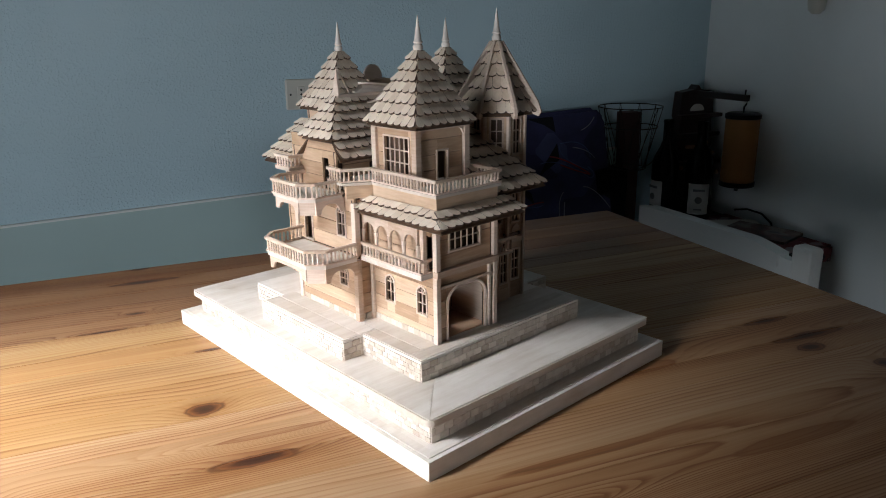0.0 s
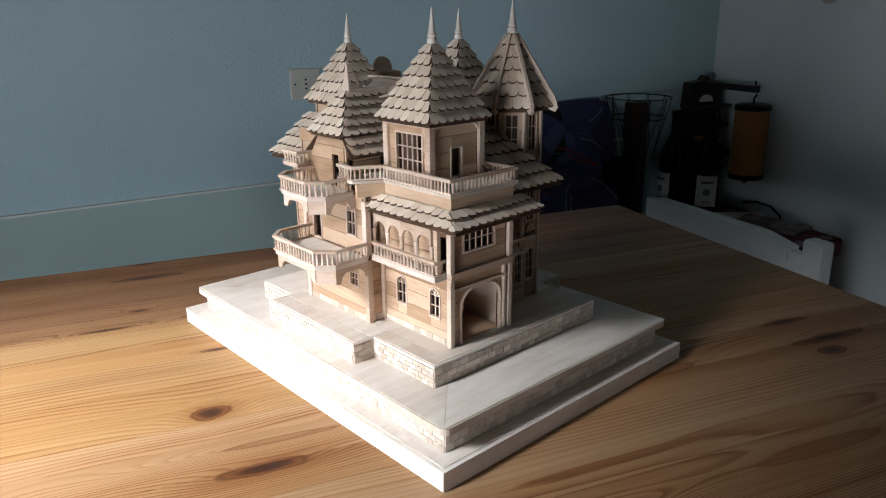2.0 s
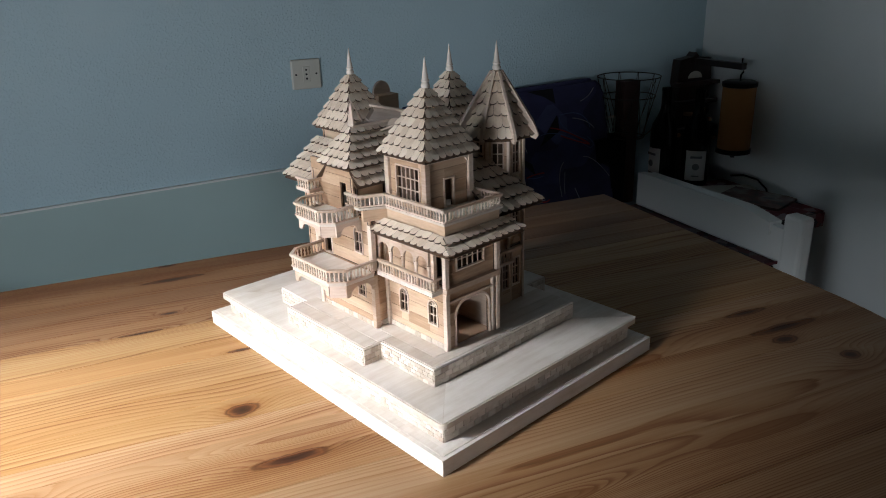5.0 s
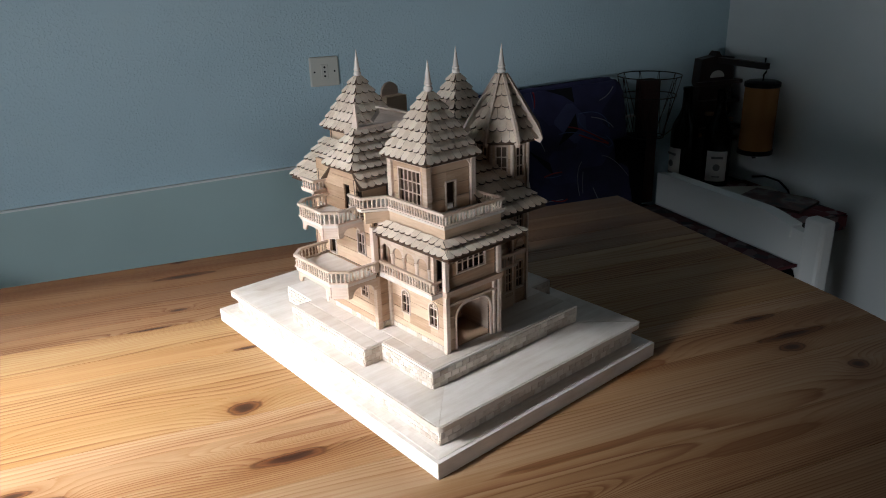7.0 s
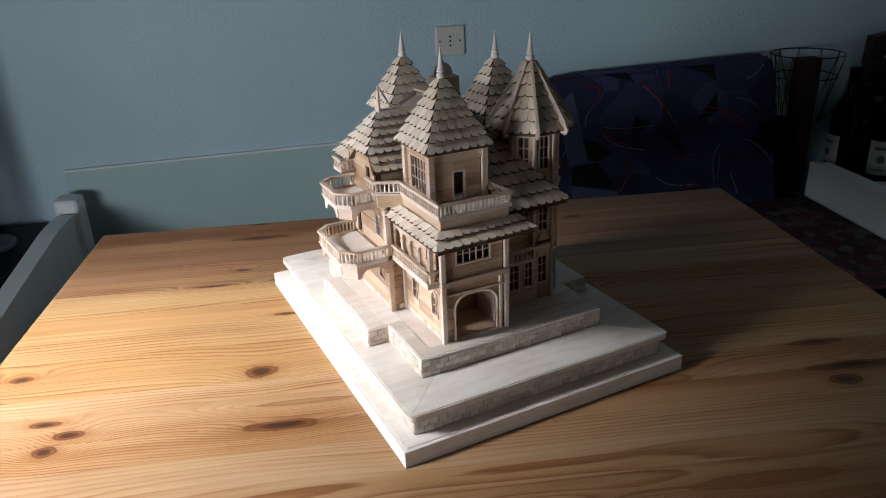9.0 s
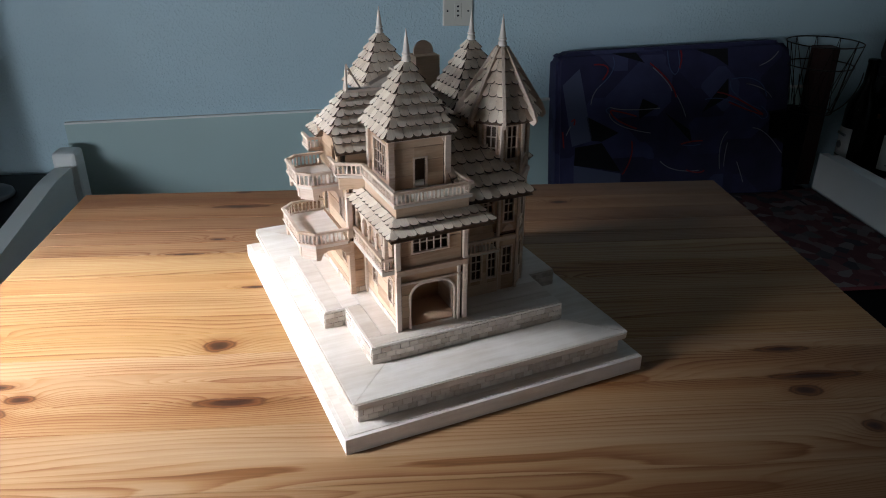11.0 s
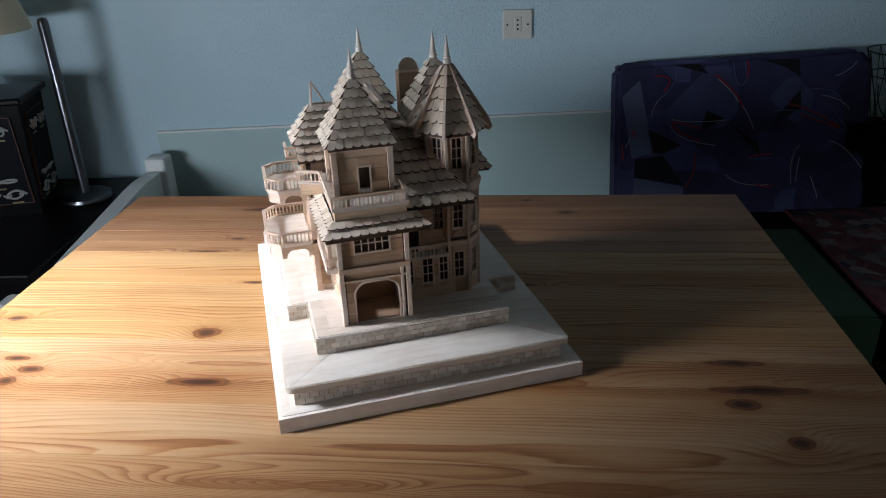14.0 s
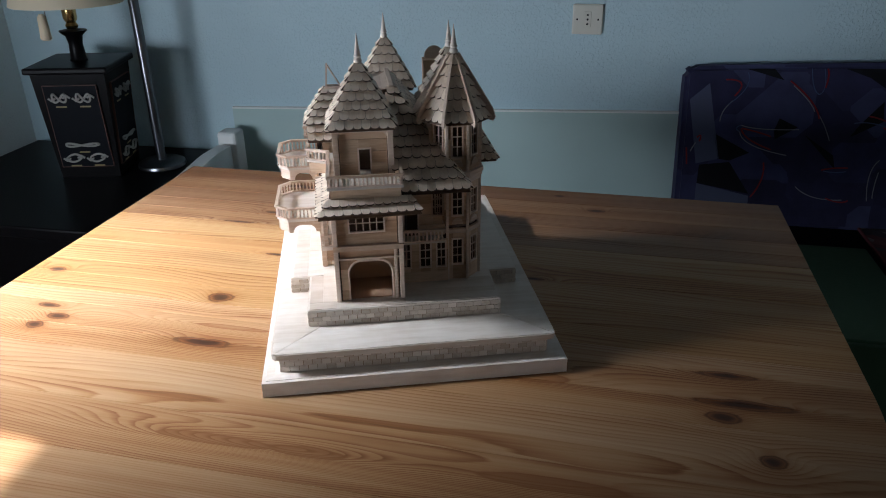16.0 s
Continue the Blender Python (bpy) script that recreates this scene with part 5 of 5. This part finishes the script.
HEM = mat("dark_red_hem", (0.10, 0.02, 0.025), 0.95)
for x0, y0, x1, y1 in ((1.02, 0.829, 1.325, 0.8345), (1.0145, 0.829, 1.0195, 1.42)):
    part("hem", box(B(), (x0, y0, 0.396), (x1, y1, 0.4035), bevel=0.001), HEM, throw)
GREEN = mat("dark_green_wool", (0.008, 0.028, 0.010), 0.95)
gn = Nodes(GREEN)
gn.bump(gn.noise(gn.coords((60, 500, 60), shift=False), 1.0, 3), 0.6, 0.003)
green = thing("green_throw", pose(0.72, 0.80, 0.398), "dark green woolen throw with fringe over the bench seat", "throw")
part("cloth", box(B(), (-0.28, 0.0, 0), (0.27, 0.45, 0.012), bevel=0.004), GREEN, green)
part("hanging_edge", box(B(), (-0.28, -0.014, -0.20), (0.27, -0.003, 0.010), bevel=0.003), GREEN, green)
bm = B()
for k in range(90):
    x = -0.275 + k * 0.006
    rod(bm, (x, -0.009, -0.20), (x + rng.uniform(-0.004, 0.004), -0.012, -0.245), 0.0012, 4)
tagged(part("fringe", bm, GREEN, green), kind="stuff")

MAGS = mat("magazine_cover", (0.1, 0.07, 0.06), 0.35)
mn = Nodes(MAGS)
mn.link(mn.ramp(mn.noise(mn.coords((14, 14, 14), shift=False), 1.0, 2), [(0.35, (0.02, 0.02, 0.025)), (0.5, (0.16, 0.07, 0.05)), (0.6, (0.30, 0.27, 0.24)), (0.7, (0.03, 0.05, 0.08))]), mn.b.inputs["Base Color"])
mag = tagged(part("magazine", box(B(), (-0.075, -0.10, 0), (0.075, 0.10, 0.008), bevel=0.001), MAGS, None, "glossy magazine lying on the patterned cloth", m=pose(1.545, 1.13, 0.4607, 0, 0, 20)), category="magazine")
bm = box(B(), (-0.06, -0.09, 0), (0.06, 0.09, 0.004))
tagged(part("magazine", bm, PLASTIC, None, "cream paper leaflet lying by the magazine", m=pose(1.535, 1.235, 0.4607, 0, 0, 65)), category="magazine")


BOTTLE_G = mat("dark_green_bottle_glass", (0.003, 0.004, 0.003), 0.22)
BOTTLE_G.node_tree.nodes["Principled BSDF"].inputs["Specular IOR Level"].default_value = 0.25
PAPER = mat("white_paper_label", (0.62, 0.61, 0.57), 0.7)
INK = mat("grey_print", (0.16, 0.16, 0.16), 0.7)


def bottle(x, y, turn):
    b = thing("wine_bottle", pose(x, y, 0.4607, 0, 0, turn), "dark glass wine bottle with a white paper label", "bottle", "bottles on the sideboard")
    r = 0.043
    part("glass", lathe(B(), [(r * 0.9, 0), (r, 0.006), (r, 0.165), (r * 0.92, 0.19), (0.022, 0.225), (0.0155, 0.245), (0.0150, 0.30), (0.0165, 0.302), (0.0165, 0.31), (0.012, 0.312)], 32), BOTTLE_G, b, smooth=True)
    bm = B()
    k = 14
    pts = [(math.radians(-135 + 90 * i / k)) for i in range(k + 1)]
    for a0, a1 in zip(pts, pts[1:]):
        f = [bm.verts.new(((r + 0.0006) * math.cos(a), (r + 0.0006) * math.sin(a), z)) for a, z in ((a0, 0.020), (a1, 0.020), (a1, 0.118), (a0, 0.118))]
        bm.faces.new(f)
    bmesh.ops.remove_doubles(bm, verts=bm.verts, dist=1e-5)
    lab = part("label", bm, PAPER, b, "white paper label")
    part("print_bar", box(B(), (-0.018, -r - 0.0016, 0.094), (0.018, -r + 0.004, 0.101)), INK, lab)
    part("print_disc", lathe(B(), [(0.011, 0), (0.011, 0.0016)], 20, Matrix.Translation((0, -r, 0.066)) @ Matrix.Rotation(radians(90), 4, "X")), INK, lab)
    part("print_bar", box(B(), (-0.012, -r - 0.0016, 0.034), (0.012, -r + 0.004, 0.037)), INK, lab)


bottle(1.508, 1.365, -38)
bottle(1.440, 1.445, -95)

# carved stand with an arm from which an amber lantern hangs
AMBER = mat("amber_parchment", (0.30, 0.13, 0.03), 0.6)
carve = thing("carved_stand", pose(1.542, 1.455, 0.4300), "dark carved wooden stand with a projecting lantern arm", "ornament")
out = [(-0.090, 0.0), (0.090, 0.0), (0.085, 0.20), (0.060, 0.235), (0.072, 0.25), (0.060, 0.285), (0.068, 0.30), (0.062, 0.335), (0.070, 0.35), (0.064, 0.425), (0.012, 0.432), (0.0, 0.446), (-0.012, 0.432), (-0.064, 0.425),
       (-0.070, 0.35), (-0.062, 0.335), (-0.068, 0.30), (-0.060, 0.285), (-0.072, 0.25), (-0.060, 0.235), (-0.085, 0.20)]
part("carved_board", prism(B(), out, -0.018, 0.018, Matrix.Rotation(radians(90), 4, "X")), DARKWOOD, carve)
for z, w in ((0.20, 0.10), (0.29, 0.08), (0.35, 0.085)):
    part("ledge", box(B(), (-w, -0.045, z - 0.006), (w, -0.0185, z + 0.006), bevel=0.002), DARKWOOD, carve)
for x, z in ((-0.03, 0.25), (0.02, 0.262), (0.05, 0.225), (-0.075, 0.185), (0.075, 0.16)):
    part("peg", rod(B(), (x, -0.019, z), (x + 0.004, -0.05, z + 0.004), 0.007, 8), PINE, carve)
part("arch_inlay", prism(B(), [(0.028 * math.cos(math.pi * k / 10), 0.365 + 0.022 * math.sin(math.pi * k / 10)) for k in range(11)], 0.0185, 0.021, Matrix.Rotation(radians(90), 4, "X")), PLASTIC, carve)
part("arm", box(B(), (-0.008, -0.215, 0.410), (0.012, -0.0185, 0.428), Matrix.Rotation(radians(2), 4, "Z")), DARKWOOD, carve)
lan = thing("hanging_lantern", pose(1.552, 1.250, 0.583), "amber cylinder lantern with black rims hanging from the arm", "lantern")
part("shade", lathe(B(), [(0.047, 0.012), (0.049, 0.014), (0.049, 0.205), (0.047, 0.207)], 36), AMBER, lan, smooth=True)
for z in (0.0, 0.205):
    part("rim", lathe(B(), [(0.047, z), (0.052, z + 0.002), (0.052, z + 0.014), (0.044, z + 0.018)], 36), BLACK, lan, smooth=True)
part("hook", tube(B(), [(0, 0, 0.222), (0, 0, 0.240), (0.008, 0, 0.248), (0.010, 0, 0.258), (0, 0, 0.266), (0, 0, 0.29)], 0.0028, 6), BLACK, lan)
part("tip", rod(B(), (0, 0, -0.0155), (0, 0, -0.0005), 0.006, 10), STEEL, lan)
cable = [(1.575, 1.27, 0.50), (1.600, 1.24, 0.505), (1.618, 1.20, 0.497), (1.622, 1.165, 0.475), (1.615, 1.15, 0.4640)]
tagged(part("cable", tube(B(), cable, 0.0028, 6), BLACK, None, "thin black cable lying on the cloth"), category="cable")

# wire basket on a black box
box_ob = tagged(part("black_box", box(B(), (1.150, 1.41, 0.396), (1.265, 1.50, 0.635), bevel=0.006), BLACK_CLOTH, None, "plain black box standing on the bench"), category="box")
bask = thing("wire_basket", pose(1.262, 1.415, 0.6355), "conical dark wire basket with a hanging hoop", "basket")
WIRE = mat("dark_wire", (0.02, 0.018, 0.016), 0.5, 0.8)
for rr, z in ((0.096, 0.19), (0.084, 0.13), (0.055, 0.003)):
    part("hoop", tube(B(), [(rr * math.cos(2 * math.pi * k / 32), rr * math.sin(2 * math.pi * k / 32), z) for k in range(32)], 0.0017, 5, True), WIRE, bask)
for k in range(10):
    a, c = 2 * math.pi * k / 10, 2 * math.pi * (k + 0.5) / 10
    part("wire", tube(B(), [(0.096 * math.cos(a), 0.096 * math.sin(a), 0.19), (0.055 * math.cos(c), 0.055 * math.sin(c), 0.003)], 0.0010, 4), WIRE, bask)
    part("wire", tube(B(), [(0.096 * math.cos(c + 0.3), 0.096 * math.sin(c + 0.3), 0.19), (0.055 * math.cos(a), 0.055 * math.sin(a), 0.003)], 0.0010, 4), WIRE, bask)
part("hanger", tube(B(), [(0.09 * math.cos(math.pi * k / 16), -0.06, 0.12 - 0.11 * math.sin(math.pi * k / 16)) for k in range(17)], 0.0014, 5), WIRE, bask)
tagged(part("red_box", box(B(), (1.285, 1.465, 0.396), (1.345, 1.512, 0.80), bevel=0.002), mat("dark_red_cover", (0.03, 0.007, 0.005), 0.7), None, "tall dark red box behind the wire basket"), category="box")

# fixture high on the side wall
fix = thing("wall_fixture", pose(X1, 1.09, 1.085), "small beige rounded fixture on the side wall", "fixture")
part("body", lathe(B(), [(0.010, 0), (0.021, 0.010), (0.024, 0.03), (0.024, 0.16), (0.018, 0.175)], 24, Matrix.Translation((-0.024, 0, 0))), PLASTIC, fix, smooth=True)
